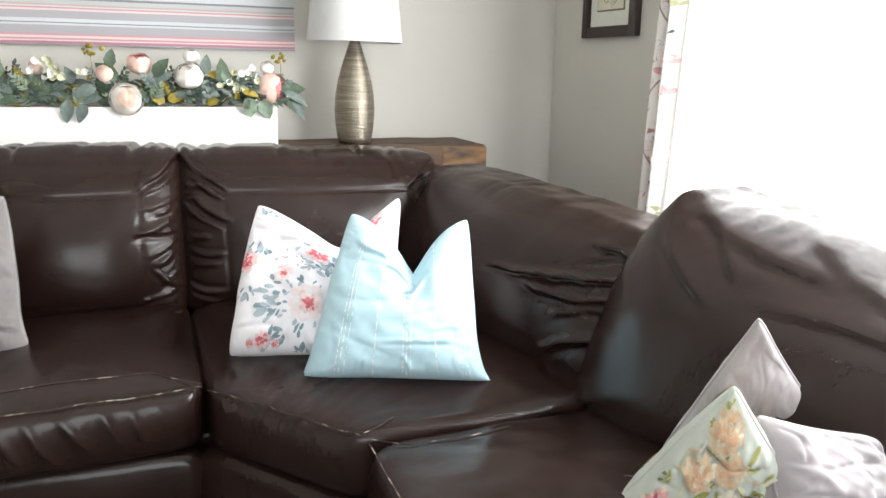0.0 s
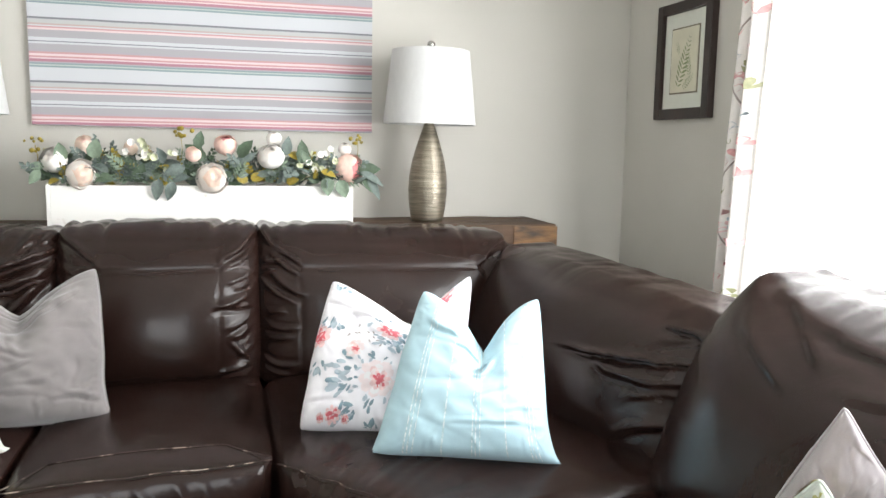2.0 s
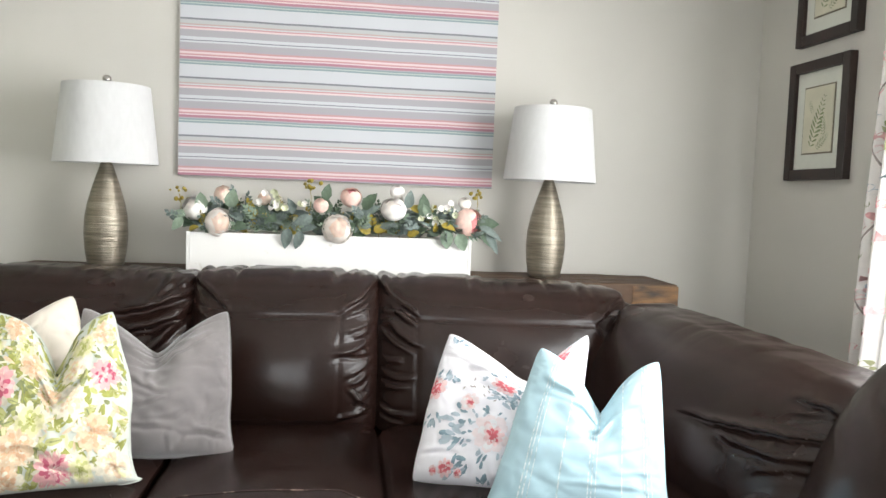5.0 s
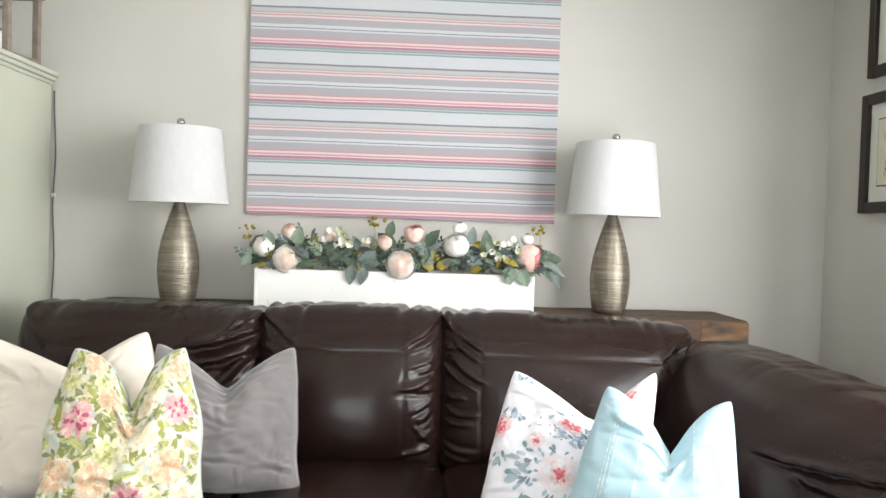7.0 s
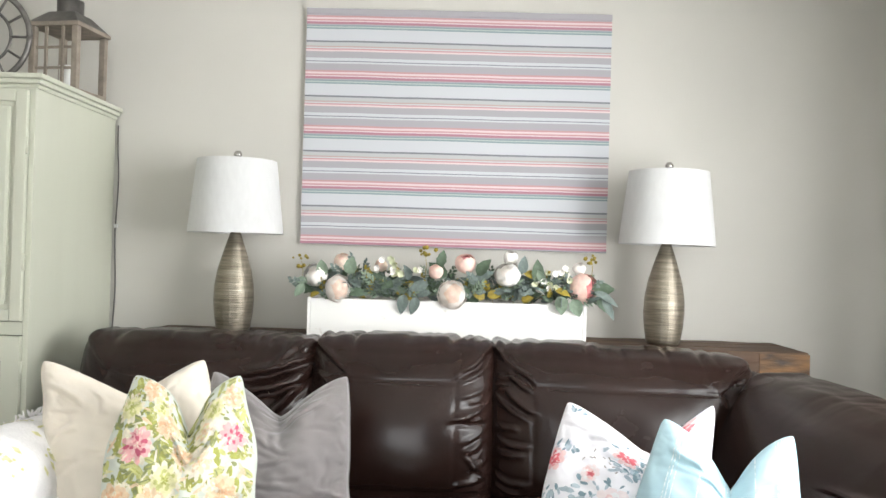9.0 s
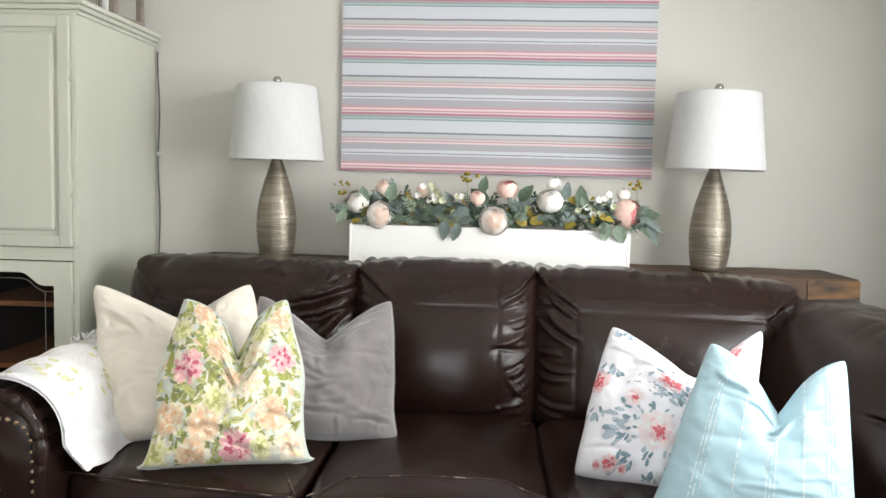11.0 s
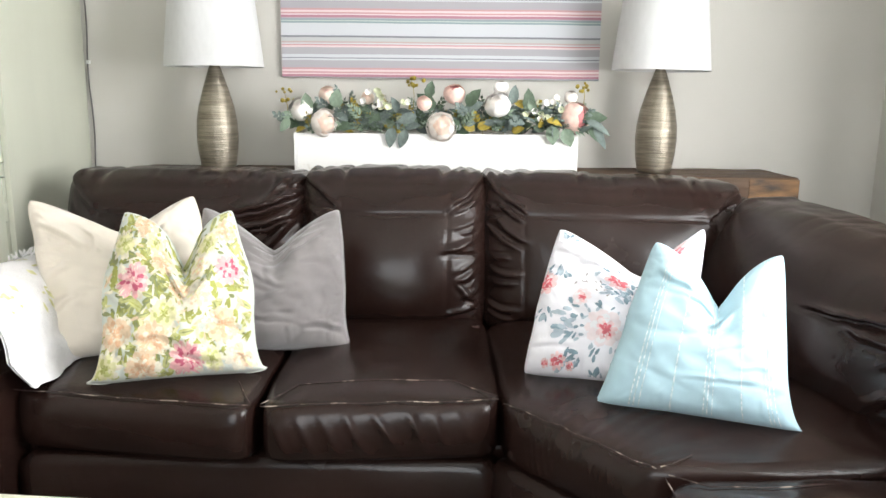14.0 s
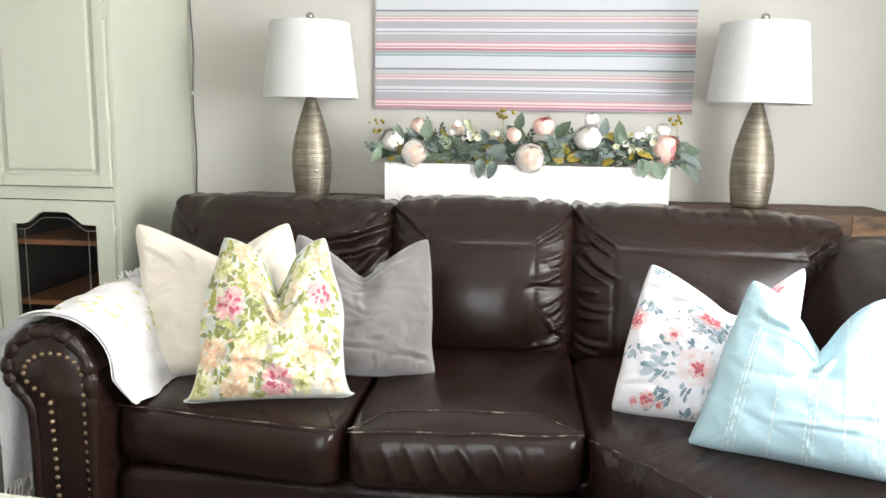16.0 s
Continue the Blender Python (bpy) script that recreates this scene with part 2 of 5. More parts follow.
def box(bm, x0, x1, y0, y1, z0, z1, bevel=0.0, seg=2, mi=0):
    r = bmesh.ops.create_cube(bm, size=1.0)
    for v in r["verts"]:
        v.co = Vector(((x0 + x1) / 2 + v.co.x * (x1 - x0), (y0 + y1) / 2 + v.co.y * (y1 - y0), (z0 + z1) / 2 + v.co.z * (z1 - z0)))
    faces = list({f for v in r["verts"] for f in v.link_faces})
    for f in faces:
        f.material_index = mi
    if bevel:
        bmesh.ops.bevel(bm, geom=list({e for f in faces for e in f.edges}), offset=bevel, segments=seg, affect="EDGES", profile=0.6)
    return bm


def boxes(name, specs, material, parent=None, bevel=0.0, label=""):
    bm = bmesh.new()
    for s in specs:
        box(bm, *s, bevel=bevel)
    return link(name, bm, material, parent, label, smooth=False)


def lathe(bm, profile, seg=48, mi=0):
    rings = []
    for r, z in profile:
        rings.append([bm.verts.new((r * math.cos(2 * math.pi * k / seg), r * math.sin(2 * math.pi * k / seg), z)) for k in range(seg)])
    for a, b in zip(rings, rings[1:]):
        for k in range(seg):
            bm.faces.new((a[k], a[(k + 1) % seg], b[(k + 1) % seg], b[k])).material_index = mi
    return rings


def tube(bm, pts, r, seg=6, mi=0):
    pts = [Vector(p) for p in pts]
    rings = []
    for i, p in enumerate(pts):
        d = (pts[min(i + 1, len(pts) - 1)] - pts[max(i - 1, 0)]).normalized()
        a = d.orthogonal().normalized() if not rings else (prev - d * prev.dot(d)).normalized()
        prev = a
        b = d.cross(a)
        rings.append([bm.verts.new(p + r * (a * math.cos(2 * math.pi * k / seg) + b * math.sin(2 * math.pi * k / seg))) for k in range(seg)])
    for a, b in zip(rings, rings[1:]):
        for k in range(seg):
            bm.faces.new((a[k], a[(k + 1) % seg], b[(k + 1) % seg], b[k])).material_index = mi
    bm.faces.new(rings[0][::-1]).material_index = mi
    bm.faces.new(rings[-1]).material_index = mi


def ridge(p, f):
    """Sharp valleys as on folded hide: 0 nearly everywhere, 1 in a fold."""
    return max(0.0, 1 - abs(noise.noise(Vector(p) * f)) * 2.2) ** 5


def gauss(x, s):
    return math.exp(-(x / s) ** 2)


def smooth01(t):
    t = max(0.0, min(1.0, t))
    return t * t * (3 - 2 * t)


def crease_sum(strokes, x, z, wobble):
    """Height over (x, z) of creases, each ((x0, z0), (x1, z1), width, height): a sharp valley with a soft crest above it."""
    total = 0.0
    for (ax, az), (bx, bz), w, hgt in strokes:
        dx, dz = bx - ax, bz - az
        ll = dx * dx + dz * dz
        t = ((x - ax) * dx + (z - az) * dz) / ll
        if t < -0.1 or t > 1.12:
            continue
        d = ((x - ax) * -dz + (z - az) * dx) / math.sqrt(ll) + wobble * w + 1.5 * w * math.sin(t * 3.0 + ax * 31)
        if abs(d) > 5 * w:
            continue
        fade = smooth01(t * 2.2 + 0.1) * (1 - smooth01((t - 0.8) / 0.32))
        total += hgt * fade * (gauss(d - 1.3 * w, 1.1 * w) - 0.8 * gauss(d, 0.7 * w))
    return total


def side_creases(seed, w, h, left, right):
    """Short puckers that run from a cushion's side seams to its edges."""
    rng = random.Random(seed)
    out = []
    for sgn, amount in ((-1, left), (1, right)):
        n = 9
        for k in range(n):
            z = -h / 2 + 0.05 + h * 0.84 * (k + rng.uniform(0.1, 0.9)) / n
            run = rng.uniform(0.055, 0.125)
            x1 = sgn * (w / 2 - rng.uniform(0.0, 0.03))
            rise = rng.uniform(0.15, 0.85) * run
            a, b = (x1 - sgn * run, z - rise * 0.5), (x1, z + rise * 0.5)
            out.append((a, b, rng.uniform(0.006, 0.010), amount * rng.uniform(0.004, 0.009)))
    return out


def puffy(half, e, warp, step=0.013):
    """A stuffed block: the surface of a rounded box in [-half, half], each point moved by warp(point, unit point)."""
    bm = bmesh.new()
    hx, hy, hz = half
    n = [max(6, min(140, round(2 * h / step))) for h in half]
    seen = {}

    def vert(i, j, k):
        key = (i, j, k)
        if key not in seen:
            u = [2 * a / m - 1 for a, m in zip(key, n)]
            s = (sum(abs(c) ** e for c in u)) ** (1 / e)
            w = [c / s for c in u]
            seen[key] = bm.verts.new(warp(Vector((w[0] * hx, w[1] * hy, w[2] * hz)), Vector(w)))
        return seen[key]
    for ax in range(3):
        b, c = (ax + 1) % 3, (ax + 2) % 3
        for side in (0, n[ax]):
            for j in range(n[b]):
                for k in range(n[c]):
                    q = []
                    for dj, dk in ((0, 0), (1, 0), (1, 1), (0, 1)):
                        ijk = [0, 0, 0]
                        ijk[ax], ijk[b], ijk[c] = side, j + dj, k + dk
                        q.append(vert(*ijk))
                    bm.faces.new(q if side else q[::-1])
    return bm


# ---------------------------------------------------------------- room
XR, XL, YF, ZT = 1.835, -2.95, -4.45, 2.5
structure = dict(kind="structure")
o = boxes("floor", [(XL - 0.12, XR + 0.12, YF - 0.12, 0.12, -0.1, 0.0)], FLOOR)
tagged(o, "grey brown low pile carpet floor", "floor", **structure)
o = boxes("ceiling", [(XL - 0.12, XR + 0.12, YF - 0.12, 0.12, ZT, ZT + 0.1)], CEIL)
tagged(o, "plain white painted ceiling", "ceiling", **structure)
o = boxes("wall_north", [(XL - 0.12, XR + 0.12, 0.0, 0.12, 0, ZT)], WALL)
tagged(o, "pale greige painted wall behind the sofa", "wall", **structure)
o = boxes("wall_west", [(XL - 0.12, XL, YF, 0, 0, ZT)], WALL)
tagged(o, "pale greige painted side wall", "wall", **structure)
WY0, WY1, WZ0, WZ1 = -3.2, -0.86, 0.62, 2.30
o = boxes("wall_east", [(XR, XR + 0.12, WY1, 0, 0, ZT), (XR, XR + 0.12, YF, WY0, 0, ZT), (XR, XR + 0.12, WY0, WY1, 0, WZ0), (XR, XR + 0.12, WY0, WY1, WZ1, ZT)], WALL)
tagged(o, "pale greige painted wall with a wide window", "wall", **structure)
o = boxes("wall_south", [(XL - 0.12, -1.2, YF - 0.12, YF, 0, ZT), (1.2, XR + 0.12, YF - 0.12, YF, 0, ZT), (-1.2, 1.2, YF - 0.12, YF, 0, 0.6), (-1.2, 1.2, YF - 0.12, YF, 2.4, ZT)], WALL)
tagged(o, "plain painted wall behind the camera", "wall", **structure)
o = boxes("baseboard", [(XL, XR, -0.015, -0.001, 0.001, 0.09)], TRIM)
tagged(o, "white painted baseboard", "baseboard", **structure)


def window(name, along_y, a0, a1, z0, z1, w0, label):
    win = tagged(new(name), label, "window", kind="structure")
    t = 0.03

    def seg(nm, p0, p1, q0, q1, d0, d1, m):
        s = (w0 + d0, w0 + d1, p0, p1, q0, q1) if along_y else (p0, p1, w0 + d0, w0 + d1, q0, q1)
        return boxes(nm, [s], m, win, 0.004 if m is TRIM else 0)
    seg("window_frame", a0, a0 + t, z0, z1, 0.02, 0.10, TRIM)
    seg("window_frame", a1 - t, a1, z0, z1, 0.02, 0.10, TRIM)
    seg("window_frame", a0 + t, a1 - t, z0, z0 + t, 0.02, 0.10, TRIM)
    seg("window_frame", a0 + t, a1 - t, z1 - t, z1, 0.02, 0.10, TRIM)
    for p0, p1 in ((a0 + t, a1 - t),):
        g = seg("pane", p0, p1, z0 + t, z1 - t, 0.056, 0.062, GLASS)
        g.visible_shadow = False
    return win


window("window_1", True, WY0, WY1, WZ0, WZ1, XR, "wide white framed window full of bright daylight")
window("window_2", False, -1.2, 1.2, 0.6, 2.4, YF - 0.12, "white framed window in the wall behind")
bm = bmesh.new()
bm.faces.new([bm.verts.new(p) for p in ((7, -14, -2.99), (7, 9, -2.99), (7, 9, 9), (7, -14, 9))])
o = link("backdrop", bm, GLOW, smooth=False)
tagged(o, "washed out white daylight outside the window", "backdrop", **structure)
o = boxes("ground", [(-400, 400, -400, 400, -3.2, -3.0)], mat("lawn_green", (0.06, 0.09, 0.03), 0.9, 0, 0.3, 3, 0.5, 30))
tagged(o, "plain green lawn outside the house", "ground", **structure)

# ---------------------------------------------------------------- sofa
sofa = thing("sectional_sofa", (0, 0, 0), "dark brown leather sectional sofa with worn pale seams and nailhead trim", "sofa")


def seam_line(parent, pts, r=0.0022, m=None, label="worn pale seam"):
    bm = bmesh.new()
    tube(bm, pts, r, 5)
    return part("seam", bm, m or SEAM, parent, label)


def frame2(origin, ux):
    """Local axes for a cushion: x along ux, y to its back, z up."""
    ux = Vector((*ux, 0)).normalized()
    uy = Vector((-ux.y, ux.x, 0))
    return lambda p: Vector((*origin, 0)) + ux * p.x + uy * p.y + Vector((0, 0, p.z))


def back_cushion(p0, p1, z0, z1, depth, lean, seed, drop=0.0, seam_at=0.50, left=1.0, right=1.0, pinch=0.0, extra=(), roll=0.05, horn=0.0):
    """p0, p1: the bottom front line in plan, seen from the front from left to right. extra: creases in unit coordinates."""
    p0, p1 = Vector(p0), Vector(p1)
    w = (p1 - p0).length
    to = frame2(((p0.x + p1.x) / 2, (p0.y + p1.y) / 2), (p1 - p0))
    h = (z1 - z0)
    half = (w / 2 + 0.006, depth / 2, h / 2)
    strokes = side_creases(seed, w, h, left, right)
    strokes += [((a * w / 2, b * h / 2), (c * w / 2, d * h / 2), cw * 0.75, ch * 0.85) for (a, b), (c, d), cw, ch in extra]
    panelled = seam_at < 1
    edge_in = 1 - 0.13 / (w / 2)
    rng = random.Random(seed + 40)
    tucks = [(rng.uniform(-0.95, 0.95), rng.uniform(0.008, 0.02), rng.uniform(0.003, 0.008)) for k in range(16)]

    def warp(p, u):
        q = Vector((p.x, p.y, p.z))
        sx, front = abs(u.x), max(0.0, -u.y)
        top = max(0.0, u.z)
        q.y += depth / 2
        q.y -= u.y * depth * 0.20 * max(sx, abs(u.z)) ** 7
        belly = (1 - u.x ** 2) * (1 - (u.z + 0.2) ** 2)
        if u.y < 0:
            f = min(1, front * 1.5)
            q.y -= (0.080 if panelled else 0.055) * max(0, belly) * front
            q.y += 0.050 * max(0.0, -u.z - 0.35) ** 2 * front
            if panelled:
                q.y -= 0.008 * max(0, 1 - ((u.z - (seam_at + 1) / 2) / (1 - seam_at) * 2) ** 2) * (1 - sx ** 4) * front
                q.y += 0.007 * gauss(u.z - seam_at, 0.020) * f * (1 - smooth01((sx - edge_in) / 0.05))
                wob = 0.012 * noise.noise(Vector((seed, 0, u.z * 4)))
                if u.z < seam_at + 0.05:
                    q.y += 0.0028 * gauss((sx - edge_in + wob) * w / 2, 0.005) * f
                along = (sx - edge_in) / max(0.02, 1 - edge_in)
                if 0 < along < 1.2:
                    q.y += 0.008 * gauss((u.z - seam_at - 0.40 * along) * h / 2, 0.008) * front
                    q.y -= 0.007 * gauss((u.z - seam_at - 0.40 * along) * h / 2 - 0.020, 0.014) * front
            wobble = 0.4 * noise.noise(Vector((p.x * 22, seed, p.z * 22)))
            q.y -= crease_sum(strokes, p.x, p.z, wobble) * f
            q.y -= 0.006 * noise.noise(Vector((p.x * 7, seed + 2, p.z * 7))) * front
        q.y += lean * (u.z + 1) / 2
        q.y += roll * top ** 3
        q.z += top * (-drop * (u.x + 1) / 2 + 0.012 * (1 - sx ** 4))
        for tx, tw, td in tucks:
            q.z -= (td if panelled else td * 0.2) * top ** 6 * gauss(p.x - tx * w / 2 - 0.15 * p.y, tw)
        q.z += 0.004 * top ** 6 * noise.noise(Vector((p.x * 12, seed, p.y * 9)))
        q.x *= 1 - pinch * top
        q.z += 0.014 * top ** 8 * (gauss(u.x + 0.94, 0.05) + 0.4 * gauss(u.x - 0.95, 0.05))
        q.z += horn * top ** 3 * gauss(u.x + 1.0, 0.22)
        q.z += (z0 + z1) / 2
        return to(q)
    bm = puffy(half, 16.0, warp, 0.0072)
    c = part("back_cushion", bm, LEATHER, sofa)
    if not panelled:
        return c, warp

    def stitched(uv, r):
        pts = []
        for (a, b), (e, d) in zip(uv, uv[1:]):
            for k in range(30):
                ux, uz = a + (e - a) * k / 29, b + (d - b) * k / 29
                pts.append(warp(Vector((ux * w / 2, -depth / 2, uz * h / 2)), Vector((ux, -1.0, uz))))
        nrm = (to(Vector((0, -1, 0))) - to(Vector((0, 0, 0)))).normalized()
        seam_line(c, [p + nrm * 0.0004 for p in pts], r)
    stitched([(-edge_in, seam_at), (edge_in, seam_at)], 0.0015)
    for sgn in (-1, 1):
        stitched([(sgn * edge_in, seam_at), (sgn * edge_in, -0.6)], 0.0009)
    return c, warp


B1, W1 = back_cushion((-1.262, -0.80), (-0.458, -0.815), 0.46, 0.962, 0.26, 0.10, 1, left=0.7, right=1.2, extra=[
    ((0.42, 0.38), (0.97, 0.80), 0.020, 0.034), ((0.40, 0.10), (0.98, 0.60), 0.019, 0.034), ((0.55, -0.05), (0.96, 0.36), 0.017, 0.028), ((0.62, 0.60), (0.92, 0.88), 0.016, 0.022), ((0.30, 0.30), (0.62, 0.34), 0.012, 0.010)])
B2, W2 = back_cushion((-0.456, -0.825), (0.150, -0.825), 0.46, 0.974, 0.26, 0.10, 2, left=0.8, right=1.5, extra=[
    ((0.66, 0.58), (0.95, 0.90), 0.013, 0.016), ((0.52, -0.05), (0.92, 0.20), 0.014, 0.014), ((0.62, -0.35), (0.95, -0.62), 0.012, 0.010)])
B3, W3 = back_cushion((0.152, -0.825), (1.04, -0.80), 0.46, 0.970, 0.26, 0.10, 3, drop=0.035, left=1.4, right=1.0, extra=[
    ((0.66, 0.42), (0.97, 0.82), 0.015, 0.020), ((0.74, 0.15), (0.98, 0.55), 0.014, 0.014), ((-0.95, 0.66), (-0.72, 0.42), 0.012, 0.012), ((-0.96, 0.40), (-0.70, 0.18), 0.012, 0.012)])
B4, W4 = back_cushion((0.745, -0.80), (1.02, -1.795), 0.46, 0.905, 0.30, 0.16, 4, drop=0.085, seam_at=1.5, left=0.1, right=0.0, extra=[
    ((0.05, 0.12), (0.97, 0.30), 0.013, 0.026), ((0.60, 0.62), (1.0, 0.58), 0.020, 0.026), ((0.66, 0.36), (0.98, 0.80), 0.014, 0.014), ((0.36, -0.08), (0.95, 0.08), 0.020, 0.020),
    ((0.60, -0.40), (0.95, -0.14), 0.018, 0.014), ((0.58, -0.80), (0.96, -0.50), 0.020, 0.020)])
B5, W5 = back_cushion((0.900, -1.770), (1.055, -2.78), 0.46, 0.948, 0.32, 0.22, 5, drop=0.09, seam_at=1.5, left=0.25, right=0.4, roll=0.12, horn=0.012, extra=[
    ((-0.96, 0.92), (-0.30, 0.58), 0.016, 0.0146), ((-0.75, 0.97), (0.10, 0.66), 0.018, 0.0162), ((-0.45, 0.98), (0.45, 0.72), 0.016, 0.0130), ((-0.88, 0.66), (-0.35, 0.42), 0.015, 0.0097),
    ((-0.25, 0.50), (0.55, 0.40), 0.018, 0.0113), ((-0.10, 0.92), (0.70, 0.80), 0.014, 0.0130)])


def seat_cushion(fl, fr, br, bl, z0, z1, seed, ctrl=None, wrinkle=0.0, crown=0.03):
    """A seat over the four corners in plan; ctrl bends the back edge."""
    fl, fr, br, bl = (Vector(c) for c in (fl, fr, br, bl))

    def plan(u, v):
        a, b = (u + 1) / 2, (v + 1) / 2
        back = bl.lerp(br, a) if ctrl is None else bl * (1 - a) ** 2 + Vector(ctrl) * 2 * a * (1 - a) + br * a * a
        return fl.lerp(fr, a).lerp(back, b)
    w, d, h = max((fr - fl).length, (br - bl).length), ((bl - fl).length + (br - fr).length) / 2, z1 - z0

    def warp(p, u):
        c = plan(u.x, u.y)
        z = (z0 + z1) / 2 + p.z
        if u.z > 0:
            z += crown * u.z * (1 - u.x ** 2) * (1 - u.y ** 2) + 0.007 * noise.noise(Vector((p.x * 5, p.y * 5, seed))) + 0.003 * noise.noise(Vector((p.x * 13, p.y * 9, seed)))
        if u.y < -0.3:
            f = -u.y
            out = (plan(u.x, -1) - plan(u.x, 1)).normalized()
            t = p.x * 95 + p.z * 42 + 3.0 * noise.noise(Vector((p.x * 7, p.z * 5, seed)))
            amount = wrinkle * 0.010 * (0.6 + noise.noise(Vector((p.x * 5, seed, 3)))) * max(0, math.sin(t)) ** 2.5 * gauss(u.x + 0.1, 0.75) * gauss(u.z + 0.1, 0.7)
            bulge = 0.022 * (1 - u.z ** 2) * f + amount * f
            c = c + out * bulge
        return Vector((c.x, c.y, z))
    bm = puffy((w / 2, d / 2, h / 2), 11.0, warp, 0.0085)
    s = part("seat_cushion", bm, LEATHER, sofa)
    pts = []
    for k in range(49):
        ux = -0.97 + 1.94 * k / 48
        pts.append(warp(Vector((ux * w / 2, -d / 2 * 0.985, h / 2 * 0.93)), Vector((ux, -0.985, 0.93))) + Vector((0, 0, 0.003)))
    seam_line(s, pts, 0.0014)
    return s, warp, (w, d, h)


S1, V1, D1 = seat_cushion((-1.068, -1.45), (-0.447, -1.545), (-0.447, -0.76), (-1.068, -0.76), 0.345, 0.505, 11)
S2, V2, D2 = seat_cushion((-0.437, -1.54), (0.152, -1.50), (0.152, -0.76), (-0.437, -0.76), 0.345, 0.505, 12, wrinkle=1.4)
S3, V3, D3 = seat_cushion((0.150, -1.505), (0.432, -1.86), (1.16, -1.835), (0.150, -0.76), 0.345, 0.505, 13, ctrl=(1.15, -0.66), wrinkle=0.12)
S4, V4, D4 = seat_cushion((0.438, -1.872), (0.438, -2.78), (1.2, -2.78), (1.17, -1.847), 0.345, 0.50, 14)


def top_seam(s, V, D, uv):
    pts = []
    for (a, b), (c, d) in zip(uv, uv[1:]):
        for k in range(12):
            u, v = a + (c - a) * k / 11, b + (d - b) * k / 11
            pts.append(V(Vector((u * D[0] / 2, v * D[1] / 2, D[2] / 2)), Vector((u, v, 1.0))) + Vector((0, 0, 0.001)))
    seam_line(s, pts, 0.0012)


top_seam(S1, V1, D1, [(0.98, -0.97), (0.80, -0.66)])
top_seam(S2, V2, D2, [(-0.97, -0.97), (-0.72, -0.72), (0.62, -0.72), (0.97, -0.97)])
top_seam(S3, V3, D3, [(0.97, -0.97), (0.85, -0.72)])
top_seam(S4, V4, D4, [(-0.99, -0.97), (-0.86, -0.8), (-0.86, -0.2)])


def rail(name, a, b, y_in, z0, z1, bulge=0.02):
    """A padded leather front panel between two plan points."""
    a, b = Vector(a), Vector(b)
    w = (b - a).length
    to = frame2(((a.x + b.x) / 2, (a.y + b.y) / 2), b - a)

    def warp(p, u):
        q = Vector((p.x, p.y + y_in / 2, p.z + (z0 + z1) / 2))
        if u.y < 0:
            q.y -= bulge * (1 - u.z ** 2) * -u.y + 0.003 * noise.noise(Vector((p.x * 12, p.z * 9, a.x)))
        return to(q)
    return part(name, puffy((w / 2, y_in / 2, (z1 - z0) / 2), 14, warp, 0.03), LEATHER, sofa)


rail("front_rail", (-1.06, -1.47), (0.15, -1.50), 0.1, 0.07, 0.345)
rail("front_rail", (0.13, -1.475), (0.43, -1.86), 0.1, 0.07, 0.345)
rail("front_rail", (0.43, -1.85), (0.43, -2.78), 0.1, 0.07, 0.345)
boxes("seat_deck", [(-1.06, 1.3, -1.40, -0.45, 0.12, 0.34), (0.55, 1.3, -2.76, -1.40, 0.12, 0.34)], LEATHER, sofa, 0.01)
rail("back_frame", (-1.22, -0.60), (1.15, -0.60), 0.18, 0.07, 0.90)
rail("back_frame", (1.30, -0.75), (1.34, -2.78), 0.16, 0.07, 0.78)
for x, y in ((-1.0, -1.42), (0.1, -1.42), (0.5, -2.7), (1.2, -2.7), (-1.0, -0.5), (1.05, -0.5)):
    bm = bmesh.new()
    lathe(bm, [(0.0, 0.0), (0.028, 0.0), (0.034, 0.12), (0.0, 0.12)], 16)
    f = part("foot", bm, FRAME, sofa)
    f.location = (x, y, 0)

# rolled arm: a scroll cross-section swept from front to back
def scroll(t):
    """Closed outline of the arm's front, t in 0..1, x across, z up, from inner foot over the roll to the outer foot."""
    pts = [(-1.062, 0.07), (-1.060, 0.35), (-1.056, 0.50), (-1.052, 0.57), (-1.062, 0.645), (-1.095, 0.702), (-1.150, 0.732), (-1.215, 0.728), (-1.268, 0.690), (-1.293, 0.635), (-1.285, 0.585), (-1.258, 0.55), (-1.235, 0.50), (-1.232, 0.30), (-1.235, 0.07)]
    n = len(pts) - 1
    i = min(int(t * n), n - 1)
    f = t * n - i
    p = [Vector(pts[max(0, min(n, i + k))]) for k in (-1, 0, 1, 2)]
    return 0.5 * (2 * p[1] + (p[2] - p[0]) * f + (2 * p[0] - 5 * p[1] + 4 * p[2] - p[3]) * f * f + (3 * p[1] - p[0] - 3 * p[2] + p[3]) * f ** 3)


bm = bmesh.new()
rows, NT = [], 90
ys = [-1.555, -1.552, -1.545] + [-1.53 + 0.02 * k for k in range(54)]
for y in ys:
    row = []
    for k in range(NT + 1):
        p = scroll(k / NT)
        c = Vector((-1.14, 0.5 if p.y < 0.5 else p.y * 0.35 + 0.40))
        shrink = {-1.555: 0.05, -1.552: 0.02, -1.545: 0.005}.get(y, 0.0)
        p = p.lerp(c, shrink)
        gather = 0.017 * max(0, math.sin(k * 1.25 + 2 * noise.noise(Vector((k * 0.3, 0, 0))))) * gauss(y + 1.50, 0.05) * (1 if p.y > 0.6 else 0.2)
        d = (p - c).normalized() * (0.004 * noise.noise(Vector((p.x * 8, y * 5, p.y * 8))) - gather)
        row.append(bm.verts.new((p.x + d.x, y, p.y + d.y)))
    rows.append(row)
